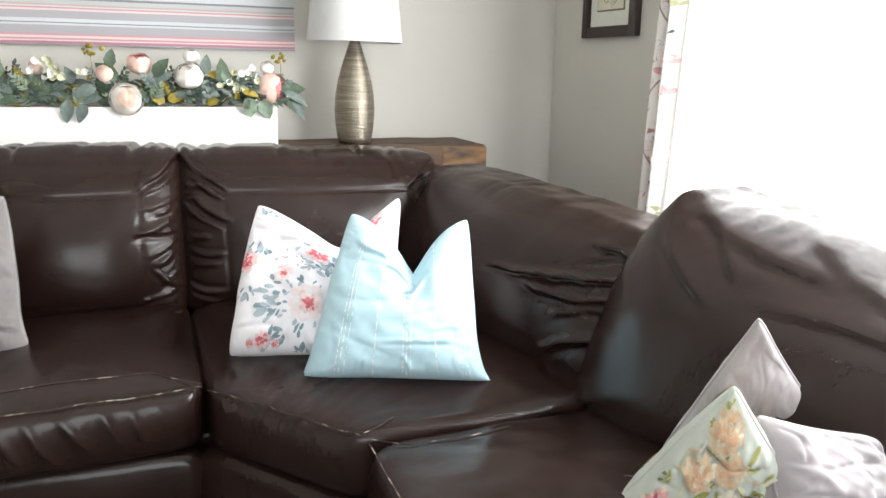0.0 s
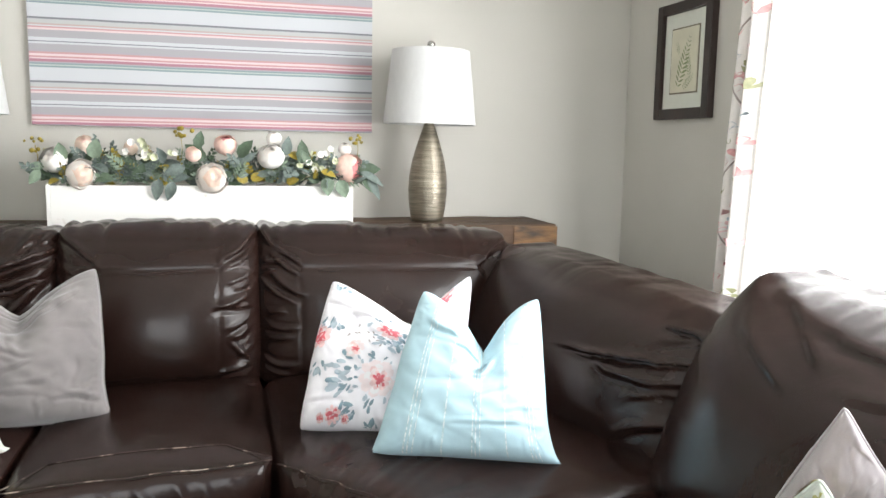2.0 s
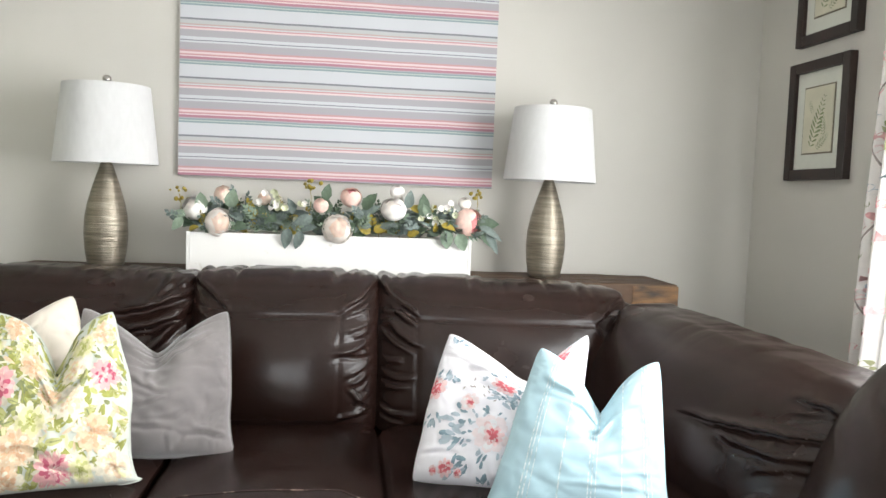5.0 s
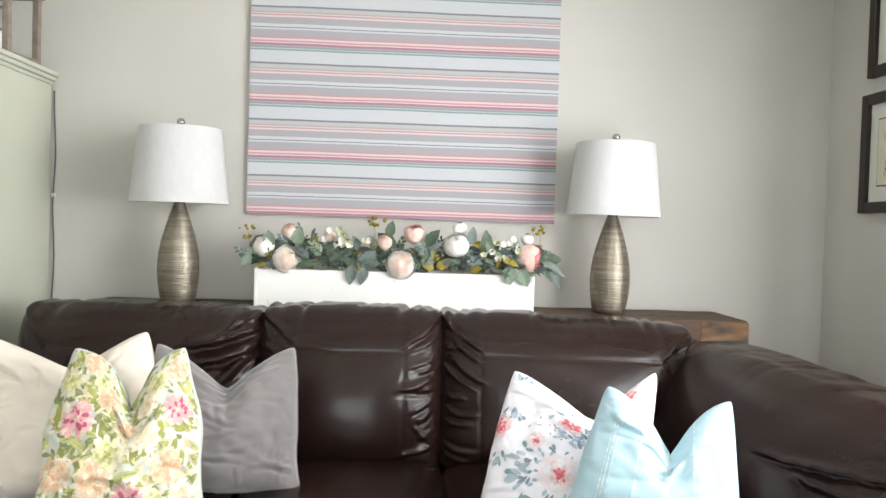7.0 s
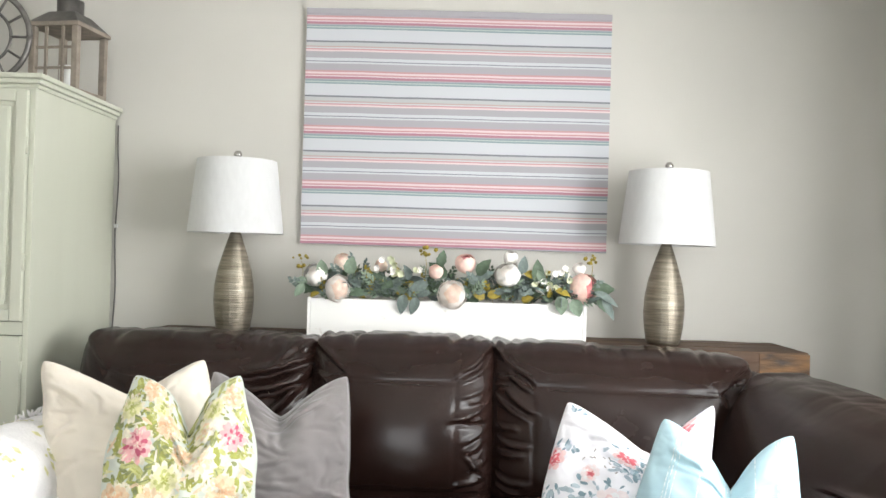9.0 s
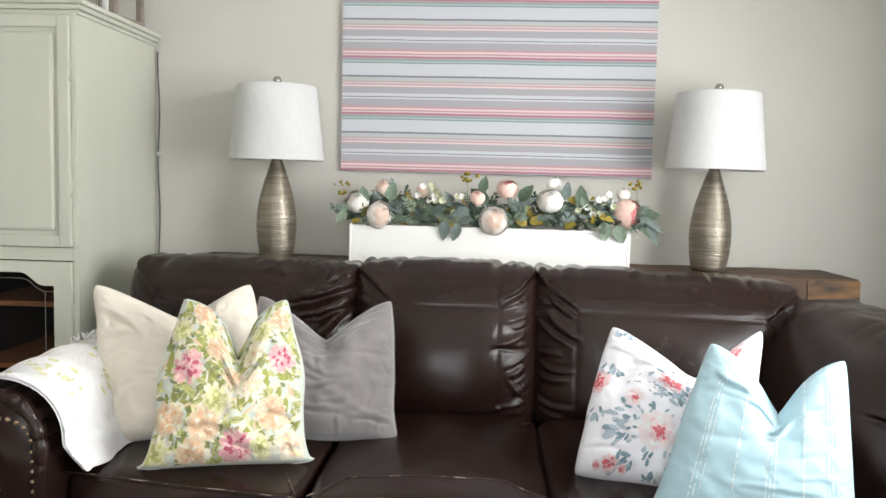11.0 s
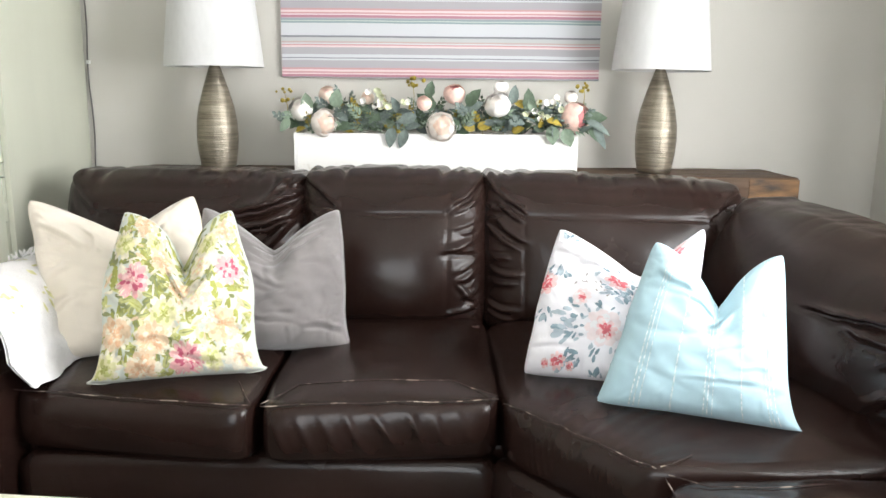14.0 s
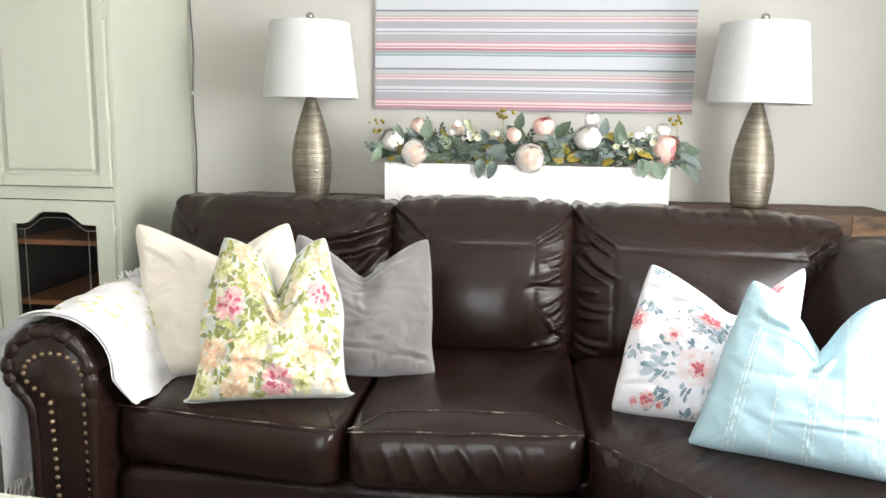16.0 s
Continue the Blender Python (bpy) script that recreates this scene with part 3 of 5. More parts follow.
for a, b in zip(rows, rows[1:]):
    for k in range(NT):
        bm.faces.new((a[k], b[k], b[k + 1], a[k + 1]))
bm.faces.new(rows[0])
bm.faces.new(rows[-1][::-1])
bmesh.ops.recalc_face_normals(bm, faces=bm.faces[:])
arm = part("arm_rest", bm, LEATHER, sofa)
bm = bmesh.new()
rings, NR, NS2 = [], 260, 12
for k in range(NR + 1):
    t = 0.02 + 0.94 * k / NR
    p, tangent = scroll(t), (scroll(t + 0.004) - scroll(t - 0.004)).normalized()
    inward = Vector((tangent.y, -tangent.x))
    if inward.dot(Vector((-1.15, 0.55)) - p) < 0:
        inward = -inward
    roll = smooth01((p.y - 0.50) / 0.10)
    fold = abs(math.sin(k * 0.19 + 1.5 * noise.noise(Vector((k * 0.06, 0, 4)))))
    rad = 0.017 + roll * 0.007 * (fold ** 0.5 - 0.45)
    c = p + inward * 0.014
    rings.append([bm.verts.new((c.x + inward.x * rad * math.cos(a), -1.545 - rad * 0.9 * math.sin(a), c.y + inward.y * rad * math.cos(a))) for a in np.linspace(0, 2 * math.pi, NS2, endpoint=False)])
for a, b in zip(rings, rings[1:]):
    for k in range(NS2):
        bm.faces.new((a[k], a[(k + 1) % NS2], b[(k + 1) % NS2], b[k]))
bmesh.ops.recalc_face_normals(bm, faces=bm.faces[:])
part("pleated_rim", bm, LEATHER, arm, "gathered leather rim")
bm = bmesh.new()
lathe(bm, [(0.0, 0.0045), (0.004, 0.0035), (0.0062, 0.001), (0.0066, 0.0), (0.0066, -0.002)], 10)
bmesh.ops.rotate(bm, verts=bm.verts[:], matrix=Euler((radians(90), 0, 0)).to_matrix())
first = part("nailhead", bm, NAIL, arm)
nail_at = [(-1.075 - 0.008 * (z - 0.1) / 0.5, z) for z in np.arange(0.10, 0.60, 0.0245)]
nail_at += [(-1.157 - 0.013 * (z - 0.1) / 0.45, z) for z in np.arange(0.10, 0.555, 0.0245)]
nail_at += [(-1.160 + 0.076 * math.cos(a), 0.612 + 0.056 * math.sin(a)) for a in np.linspace(0.1, 3.1, 11)]
nail_at += [(-1.229, 0.592), (-1.210, 0.575), (-1.190, 0.560)]
for k, (x, z) in enumerate(nail_at):
    ob = first if k == 0 else first.copy()
    if k:
        scene.collection.objects.link(ob)
        ob.parent = arm
    ob.location = (x, -1.556, z)

# ---------------------------------------------------------------- pillows


class Cushion:
    """A knife-edge throw pillow over four corners, seen from its front: BL, BR, TR, TL. folds: creases in (u, v) as crease_sum takes them."""

    def __init__(self, corners, thick, chop=0.35, at=0.0, pinch=0.04, seed=0.0, wrinkle=1.0, flare=(0.55, 0.55), power=1.2, bulge=0.03, folds=(), tabs=(0.004, 0.004, 0.0, 0.0), lobe=0.38):
        self.c = [Vector(p) for p in corners]
        self.face = 1.0
        self.base = (self.c[0] + self.c[1]) / 2
        self.mid = sum(self.c, Vector()) / 4
        self.n = (self.c[1] - self.c[0]).cross(self.c[3] - self.c[0]).normalized()
        self.thick, self.chop, self.at, self.pinch, self.seed, self.wrinkle, self.flare, self.power, self.bulge = thick, chop, at, pinch, seed, wrinkle, flare, power, bulge
        self.tabs, self.lobe = tabs, lobe
        rng = random.Random(int(seed * 10) + 3)
        self.folds = list(folds)
        for k in range(22):
            # puckers that run in from the sewn edges
            side, q, run = k % 4, rng.uniform(-0.9, 0.9), rng.uniform(0.12, 0.34)
            a, b = {0: ((q, -0.97), (q + rng.uniform(-0.2, 0.2), -0.97 + run)), 1: ((0.97, q), (0.97 - run, q + rng.uniform(-0.2, 0.2))), 2: ((-0.97, q), (-0.97 + run, q + rng.uniform(-0.2, 0.2))), 3: ((0.97, q), (0.97 - run, q - 0.1))}[side]
            self.folds.append((b, a, rng.uniform(0.022, 0.04), 0.003 * wrinkle))

    def P(self, u, v, side=1.0, lift=0.0):
        bl, br, tr, tl = self.c
        s = self.pinch
        vv = v * (1 - (s if v > 0 else s * 0.6) * (1 - u * u) * abs(v) ** 3)
        b = (vv + 1) / 2
        mid = ((bl + br) / 2).lerp((tl + tr) / 2, b)
        hb, ht = (br - bl) / 2, (tr - tl) / 2
        k = max(0.0, b) ** self.flare[0 if u < 0 else 1]
        bow = 1 - s * (1 - v * v) * abs(u) ** 3 + self.bulge * gauss(v - 0.10, 0.5) * abs(u)
        bow += 0.012 * noise.noise(Vector((3 * v, self.seed, u))) * abs(u) ** 3
        p = mid + hb.lerp(ht, k) * u * bow
        p = p - (p - self.mid) * 0.045 * abs(u * v) ** 8
        tab = self.tabs[(0 if u < 0 else 1) if v < 0 else (3 if u < 0 else 2)]
        p = p + (p - self.mid).normalized() * tab * abs(u * v) ** 9
        up = ((tl + tr) - (bl + br)) / 2
        d = min(1.0, abs(u - self.at) / (1 + self.at if u < self.at else 1 - self.at))
        dip = (self.lobe * (1 - d) + (1 - self.lobe) * (1 - d) ** (2 * self.power - 1)) * (1 - 0.06 * gauss(d, 0.08)) * max(0.0, b) ** 2.4
        p = p - up * self.chop * dip
        e = max(0.0, (1 - u * u) * (1 - v * v))
        t = self.thick * (e ** 0.34) * (1 - 0.20 * v)
        if self.chop:
            t *= 1 - 0.70 * gauss(u - self.at, 0.14 + 0.1 * b) * max(0, b - 0.40) / 0.60
        w = noise.noise(Vector((u * 2.0, v * 2.0, self.seed))) * 0.016 + 0.007 * noise.noise(Vector((u * 5 + v * 2, v * 6, self.seed + 5)))
        fold = ridge((u * 0.7, v * 1.6, self.seed + 9), 1.6) * 0.007
        fold += 0.006 * ridge((u * 1.5, v * 0.8, self.seed + 2), 2.6) * abs(u) * abs(v)
        t += (w - fold) * self.wrinkle * min(1, e * 4)
        if side > 0:
            t += crease_sum(self.folds, u, v, 0.7 * noise.noise(Vector((u * 6, v * 6, self.seed)))) * min(1, e * 9)
        return p + self.n * (side * t + side * lift) - self.base

    def build(self, name, material, label, seams=None, n=92, cord=0.0028):
        bm = bmesh.new()
        g = {}
        for side in (1, -1):
            for i in range(n + 1):
                for j in range(n + 1):
                    if side == -1 and (i in (0, n) or j in (0, n)):
                        g[side, i, j] = g[1, i, j]
                        continue
                    u, v = math.sin((2 * i / n - 1) * math.pi / 2 * 0.999), math.sin((2 * j / n - 1) * math.pi / 2 * 0.999)
                    u, v = 0.35 * u + 0.65 * (2 * i / n - 1), 0.35 * v + 0.65 * (2 * j / n - 1)
                    g[side, i, j] = bm.verts.new(self.P(u, v, side))
            for i in range(n):
                for j in range(n):
                    q = [g[side, i, j], g[side, i + 1, j], g[side, i + 1, j + 1], g[side, i, j + 1]]
                    bm.faces.new(q if side == 1 else q[::-1])
        self.ob = thing(name, self.base, label, "pillow", "throw pillows on the sofa")
        part("cover", bm, material, self.ob)
        m = 60
        edge = [(-1 + 2 * k / m, -1) for k in range(m)] + [(1, -1 + 2 * k / m) for k in range(m)] + [(1 - 2 * k / m, 1) for k in range(m)] + [(-1, 1 - 2 * k / m) for k in range(m + 1)]
        bm = bmesh.new()
        tube(bm, [self.P(u, v, 1) for u, v in edge], cord, 5)
        part("edge_seam", bm, seams or material, self.ob)
        return self.ob

    def poly(self, bm, pts, mi, lift=0.0012):
        """A printed patch: a fan over a closed outline in (u, v)."""
        lift += 0.0008
        pts = [p for p in pts if abs(p[0]) < 0.985 and abs(p[1]) < 0.985]
        if len(pts) < 3:
            return
        cu, cv = sum(p[0] for p in pts) / len(pts), sum(p[1] for p in pts) / len(pts)
        c = bm.verts.new(self.P(cu, cv, self.face, lift))
        mid = [bm.verts.new(self.P((p[0] + cu) / 2, (p[1] + cv) / 2, self.face, lift)) for p in pts]
        vs = [bm.verts.new(self.P(p[0], p[1], self.face, lift)) for p in pts]
        for k in range(len(vs)):
            k2 = (k + 1) % len(vs)
            bm.faces.new((c, mid[k], mid[k2])).material_index = mi
            bm.faces.new((mid[k], vs[k], vs[k2], mid[k2])).material_index = mi


def petal(cu, cv, a, r, w, n=8):
    """A petal outline from (cu, cv) in direction a."""
    out = []
    for k in range(n):
        t = 2 * math.pi * k / n
        x, y = r * (0.5 + 0.5 * math.cos(t)), w * math.sin(t) * (0.75 + 0.25 * math.cos(t))
        out.append((cu + x * math.cos(a) - y * math.sin(a), cv + x * math.sin(a) + y * math.cos(a)))
    return out


def bloom(c, bm, cu, cv, r, mats, rng, lift=0.0016, layers=3, count=9, fat=1.0):
    """A printed many-petalled flower: outer petals first, darker ones inside."""
    for k in range(layers):
        rr = r * (1 - 0.24 * k)
        a0 = rng.random() * 6.28
        for j in range(count - k):
            a = a0 + 6.28 * j / (count - k) + rng.uniform(-0.15, 0.15)
            c.poly(bm, petal(cu, cv, a, rr * rng.uniform(0.85, 1.1), rr * fat * rng.uniform(0.20, 0.30)), mats[(k + j) % len(mats)] if k else mats[0], lift + 0.0005 * k + 0.00004 * j)


def spray(c, bm, cu, cv, a, r, mi, rng, count=5, lift=0.0010):
    for j in range(count):
        b = a + rng.uniform(-0.9, 0.9)
        d = r * rng.uniform(0.3, 1.0)
        c.poly(bm, petal(cu + d * math.cos(b), cv + d * math.sin(b), b + rng.uniform(-0.6, 0.6), r * rng.uniform(0.35, 0.6), r * rng.uniform(0.10, 0.17), 7), mi, lift + 0.00005 * j)


# aqua pillow with white stripes
blue = Cushion([(0.368, -1.535, 0.510), (0.822, -1.705, 0.508), (0.808, -1.50, 0.874), (0.527, -1.40, 0.886)], 0.115, 0.40, 0.10, 0.03, 1.0, wrinkle=0.55, flare=(0.85, 0.28), power=1.9, bulge=0.03, tabs=(0.008, 0.006, 0, 0), folds=[
    ((0.14, 0.42), (0.02, 0.02), 0.05, 0.020), ((-0.30, 0.40), (0.06, 0.30), 0.05, 0.008), ((-0.35, -0.58), (0.62, -0.66), 0.03, 0.004), ((0.25, -0.42), (0.92, -0.46), 0.028, 0.004), ((-0.80, 0.66), (-0.25, 0.52), 0.05, 0.010)])
blue_ob = blue.build("throw_pillow", BLUE, "aqua cotton pillow with thin white woven stripes and a chopped top")
bm = bmesh.new()
for u, w in ((-0.66, 0.008), (-0.62, 0.008), (-0.57, 0.006), (-0.28, 0.009), (0.02, 0.008), (0.06, 0.008), (0.11, 0.006), (0.42, 0.008), (0.70, 0.008), (0.74, 0.008), (0.79, 0.006)):
    n = 70
    row = []
    for k in range(n + 1):
        v = -0.975 + 1.95 * k / n
        row.append([bm.verts.new(blue.P(u + d, v, 1, 0.0022)) for d in (-w, 0, w)])
    for a, b in zip(row, row[1:]):
        for k in (0, 1):
            bm.faces.new((a[k], a[k + 1], b[k + 1], b[k]))
part("woven_stripes", bm, CHALK, blue_ob, "white woven stripes")

# white pillow with rose print
rose = Cushion([(0.216, -1.335, 0.508), (0.60, -1.475, 0.508), (0.729, -1.19, 0.884), (0.328, -1.15, 0.873)], 0.10, 0.36, 0.25, 0.03, 2.0, wrinkle=0.9, flare=(0.62, 0.7), tabs=(0.0, 0.0, 0, 0), folds=[
    ((-0.7, 0.35), (-0.2, 0.55), 0.05, 0.007), ((-0.95, -0.6), (-0.4, -0.75), 0.045, 0.007), ((-0.2, 0.20), (0.4, 0.30), 0.05, 0.006)])
rose_ob = rose.build("throw_pillow", WHITEPRINT, "white cotton pillow printed with coral roses and slate leaves")
rng = random.Random(4)
RM = [SLATE, SLATE2, PRINTWHITE, BLUSH, CORAL, BRANCH, flat("print_shell_pink", (0.84, 0.73, 0.74), var=0.06)]
bm = bmesh.new()
for cu, cv, a, r in ((-0.28, -0.45, 3.4, 0.28), (-0.18, -0.72, 4.2, 0.26), (0.05, -0.78, 4.9, 0.24), (0.30, -0.60, 5.6, 0.26), (0.22, -0.12, 1.0, 0.28), (0.18, 0.10, 1.8, 0.24), (0.35, 0.0, 5.4, 0.28), (-0.28, -0.25, 2.6, 0.24), (-0.76, 0.75, 1.2, 0.22), (-0.74, 0.50, 4.6, 0.20), (0.7, -0.2, 0.5, 0.3), (-0.85, -0.1, 4.7, 0.18)):
    spray(rose, bm, cu, cv, a, r, 0, rng, 8)
    spray(rose, bm, cu, cv, a + 0.3, r * 1.1, 1, rng, 6, 0.0014)
for k in range(8):
    a = 6.283 * k / 8
    spray(rose, bm, -0.02 + 0.17 * math.cos(a), -0.40 + 0.17 * math.sin(a), a, 0.18, k % 2, rng, 4, 0.0012)
for k in range(6):
    a = 6.283 * k / 6
    spray(rose, bm, 0.02 + 0.10 * math.cos(a), 0.40 + 0.10 * math.sin(a), a, 0.16, k % 2, rng, 3, 0.0012)
for k in range(16):
    cu, cv = rng.uniform(-0.6, 0.2), rng.uniform(0.0, 0.35)
    rose.poly(bm, petal(cu, cv, rng.random() * 6.28, 0.06, 0.012, 6), 5, 0.001)
tagged(part("leaf_print", bm, RM, rose_ob, "slate blue leaf print"), kind="stuff")
ROSES = [(-0.02, -0.40, 0.25, "pale"), (-0.38, 0.00, 0.13, "pale"), (0.02, 0.40, 0.17, "coral"), (-0.90, 0.16, 0.17, "coral"), (-0.52, -0.84, 0.11, "coral"), (-0.68, -0.87, 0.06, "coral"), (-0.36, -0.88, 0.06, "coral"), (0.62, 0.35, 0.2, "coral"), (0.66, 0.80, 0.16, "coral")]
for cu, cv, r, tone in ROSES:
    bm = bmesh.new()
    if tone == "pale":
        bloom(rose, bm, cu, cv, r, (6, 2, 3, 2), rng, 0.0022, 3, 9, 1.5)
        bloom(rose, bm, cu + 0.15 * r, cv - 0.12 * r, r * 0.52, (3, 4, 4), rng, 0.0040, 3, 8, 1.2)
        bloom(rose, bm, cu + 0.15 * r, cv - 0.12 * r, r * 0.20, (4, 4), rng, 0.0060, 2, 7, 1.2)
    else:
        bloom(rose, bm, cu, cv, r, (3, 6, 4, 4), rng, 0.0022, 4, 9, 1.3)
        bloom(rose, bm, cu, cv - 0.1 * r, r * 0.45, (4, 3, 4), rng, 0.0046, 2, 7, 1.2)
    tagged(part("printed_rose", bm, RM, rose_ob, "pale pink printed rose with a coral heart" if tone == "pale" else "coral printed rose"), kind="stuff")


def floral(c, name, label, seed, flowers, faces=(1.0,), leaves=330):
    ob = c.build(name, YELLOWBASE, label)
    rng = random.Random(seed)
    mats = [OLIVE, SAGELEAF, LIME, PALEYEL, PEACH, ORANGE, ROSE, ROSE2, IVORY, flat("print_moss", (0.45, 0.45, 0.19)), flat("print_pink", (0.80, 0.53, 0.52))]
    for face in faces:
        c.face = face
        bm = bmesh.new()
        for k in range(leaves):
            cu, cv, a = rng.uniform(-0.97, 0.97), rng.uniform(-0.97, 0.97), rng.random() * 6.28
            if k % 3 == 0:
                spray(c, bm, cu, cv, a, 0.24, (0, 1, 2)[k % 9 // 3], rng, 3, 0.0008 + 0.000003 * k)
                continue
            r, wid = rng.uniform(0.17, 0.26), rng.uniform(0.040, 0.062)
            c.poly(bm, petal(cu, cv, a, r, wid, 9), (0, 9, 1, 0, 9)[k % 5], 0.0008 + 0.000003 * k)
            c.poly(bm, petal(cu, cv, a, r * 0.92, wid * 0.22, 6), (1, 0)[k % 2], 0.0011 + 0.000003 * k)
        for k in range(120):
            cu, cv = rng.uniform(-0.95, 0.95), rng.uniform(-0.95, 0.95)
            c.poly(bm, petal(cu, cv, rng.random() * 6.28, rng.uniform(0.12, 0.22), rng.uniform(0.018, 0.034)), (8, 8, 3, 5)[k % 4], 0.0016 + 0.000005 * k)
        tagged(part("leaf_print", bm, mats, ob, "olive and sage leaf print"), kind="stuff")
        for cu, cv, r, kind in flowers:
            m = {"rose": (7, 6, 10, 6, 7), "yellow": (3, 2, 3, 2, 3), "peach": (5, 4, 8, 5, 4), "ivory": (8, 5, 3, 8, 5)}[kind]
            bm = bmesh.new()
            bloom(c, bm, cu, cv, r * 1.3, (8, 8), rng, 0.0024, 1, 13, 0.85)
            bloom(c, bm, cu, cv, r * (1.18 if kind != "yellow" else 1.05), m, rng, 0.0030, 4, 12, 0.95 if kind == "rose" else 1.25)
            bloom(c, bm, cu, cv, r * 0.30, {"rose": (7, 8), "yellow": (0, 2), "peach": (4, 5), "ivory": (5, 4)}[kind], rng, 0.0054, 2, 7, 1.0)
            part("printed_flower", bm, mats, ob, {"rose": "rose pink printed flower", "yellow": "pale yellow printed flower", "peach": "peach printed flower", "ivory": "ivory printed flower"}[kind])
    return ob


FLOWERS = [(0.12, -0.80, 0.19, "rose"), (-0.58, 0.12, 0.19, "rose"), (0.72, 0.20, 0.16, "rose"), (-0.16, -0.26, 0.19, "yellow"), (-0.80, 0.55, 0.15, "yellow"), (-0.86, -0.86, 0.17, "yellow"),
           (-0.30, -0.55, 0.19, "peach"), (-0.78, -0.48, 0.17, "peach"), (0.58, -0.45, 0.19, "peach"), (0.30, -0.05, 0.18, "ivory"), (-0.52, 0.88, 0.17, "peach"), (-0.20, 0.45, 0.17, "peach"),
           (0.50, 0.62, 0.15, "yellow"), (-0.40, -0.88, 0.17, "peach"), (0.78, -0.80, 0.18, "ivory"), (0.80, 0.70, 0.14, "peach"), (0.42, -0.82, 0.13, "yellow"), (-0.35, 0.66, 0.13, "yellow"), (0.35, 0.38, 0.14, "ivory"), (0.05, 0.12, 0.14, "peach")]
yellow = Cushion([(-0.888, -1.44, 0.510), (-0.446, -1.325, 0.510), (-0.560, -1.20, 0.928), (-0.835, -1.25, 0.928)], 0.115, 0.43, 0.12, 0.02, 3.0, wrinkle=1.0, flare=(0.46, 0.46), power=2.6, bulge=0.17, lobe=0.30, tabs=(0.004, 0.0, 0, 0), folds=[
    ((-0.25, 0.30), (0.14, 0.08), 0.05, 0.016), ((0.50, 0.34), (0.16, 0.08), 0.05, 0.016), ((-0.7, -0.62), (0.2, -0.70), 0.05, 0.007), ((0.3, -0.45), (0.9, -0.60), 0.05, 0.007)])
floral(yellow, "throw_pillow", "cotton pillow printed with green, peach and rose flowers, chopped top", 7, FLOWERS)
cream = Cushion([(-1.05, -1.26, 0.510), (-0.60, -1.11, 0.510), (-0.722, -1.0, 0.938), (-1.166, -1.10, 0.935)], 0.115, 0.26, 0.05, 0.035, 4.0, wrinkle=1.1, flare=(0.6, 0.6), folds=[
    ((-0.95, 0.70), (-0.55, 0.30), 0.05, 0.012), ((-0.97, 0.40), (-0.62, 0.22), 0.045, 0.010), ((-0.96, -0.05), (-0.6, -0.02), 0.04, 0.008), ((-0.5, 0.75), (-0.35, 0.30), 0.05, 0.010), ((-0.96, -0.45), (-0.55, -0.35), 0.04, 0.008), ((0.6, 0.8), (0.4, 0.4), 0.05, 0.008)])
cream.build("throw_pillow", CREAM, "plain cream velvet pillow with a corded edge", cord=0.0042)
grey = Cushion([(-0.67, -1.175, 0.508), (-0.268, -1.120, 0.508), (-0.300, -0.95, 0.895), (-0.712, -0.98, 0.902)], 0.11, 0.34, 0.02, 0.03, 5.0, wrinkle=0.8, flare=(0.4, 0.3), power=1.35, tabs=(0.0, 0.055, 0.0, 0.0), folds=[
    ((-0.10, 0.22), (0.75, 0.62), 0.055, 0.0074), ((0.02, 0.30), (-0.10, -0.10), 0.055, 0.0074), ((-0.45, -0.05), (0.25, -0.16), 0.050, 0.0062), ((-0.40, -0.35), (0.20, -0.28), 0.044, 0.0056), ((-0.55, -0.60), (0.05, -0.78), 0.050, 0.0062),
    ((0.30, -0.80), (0.92, -0.84), 0.044, 0.0074), ((0.45, -0.60), (0.95, -0.86), 0.044, 0.0074), ((0.35, 0.10), (0.90, 0.20), 0.050, 0.0043), ((-0.2, -0.55), (0.45, -0.50), 0.044, 0.0043)])
grey.build("throw_pillow", GREY, "plain grey velvet pillow with soft creases")
lilac = Cushion([(0.94, -2.17, 0.552), (1.05, -2.24, 0.506), (1.11, -2.37, 0.67), (0.987, -2.325, 0.855)], 0.055, 0.0, 0, 0.06, 6.0, flare=(1, 1))
lilac.build("throw_pillow", LILAC, "mauve grey velvet pillow standing on one corner")
lilac_b = Cushion([(0.87, -2.60, 0.505), (1.10, -2.55, 0.505), (1.08, -2.49, 0.70), (0.86, -2.47, 0.762)], 0.07, 0.0, 0, 0.06, 7.0, flare=(1, 1))
lilac_b.build("throw_pillow", LILAC, "mauve grey velvet pillow slumped on the seat")
yellow_b = Cushion([(0.79, -2.25, 0.515), (0.92, -2.34, 0.506), (0.925, -2.528, 0.635), (0.80, -2.49, 0.825)], 0.055, 0.0, 0, 0.05, 8.0, flare=(1, 1))
floral(yellow_b, "throw_pillow", "cotton pillow printed with green and orange flowers on one corner", 9, [(-0.35, 0.55, 0.2, "peach"), (-0.6, 0.2, 0.2, "peach"), (0.1, 0.2, 0.22, "ivory"), (-0.1, -0.3, 0.2, "yellow"), (0.5, 0.5, 0.2, "yellow"), (-0.7, -0.5, 0.2, "rose"), (-0.75, 0.75, 0.2, "peach"), (0.5, -0.2, 0.2, "peach"), (-0.3, -0.75, 0.18, "ivory")], faces=(1.0, -1.0), leaves=90)

# ---------------------------------------------------------------- throw blanket over the arm
throw = thing("throw_blanket", (-1.15, -1.25, 0.76), "white fringed cotton throw with stitched flowers over the sofa arm", "blanket")


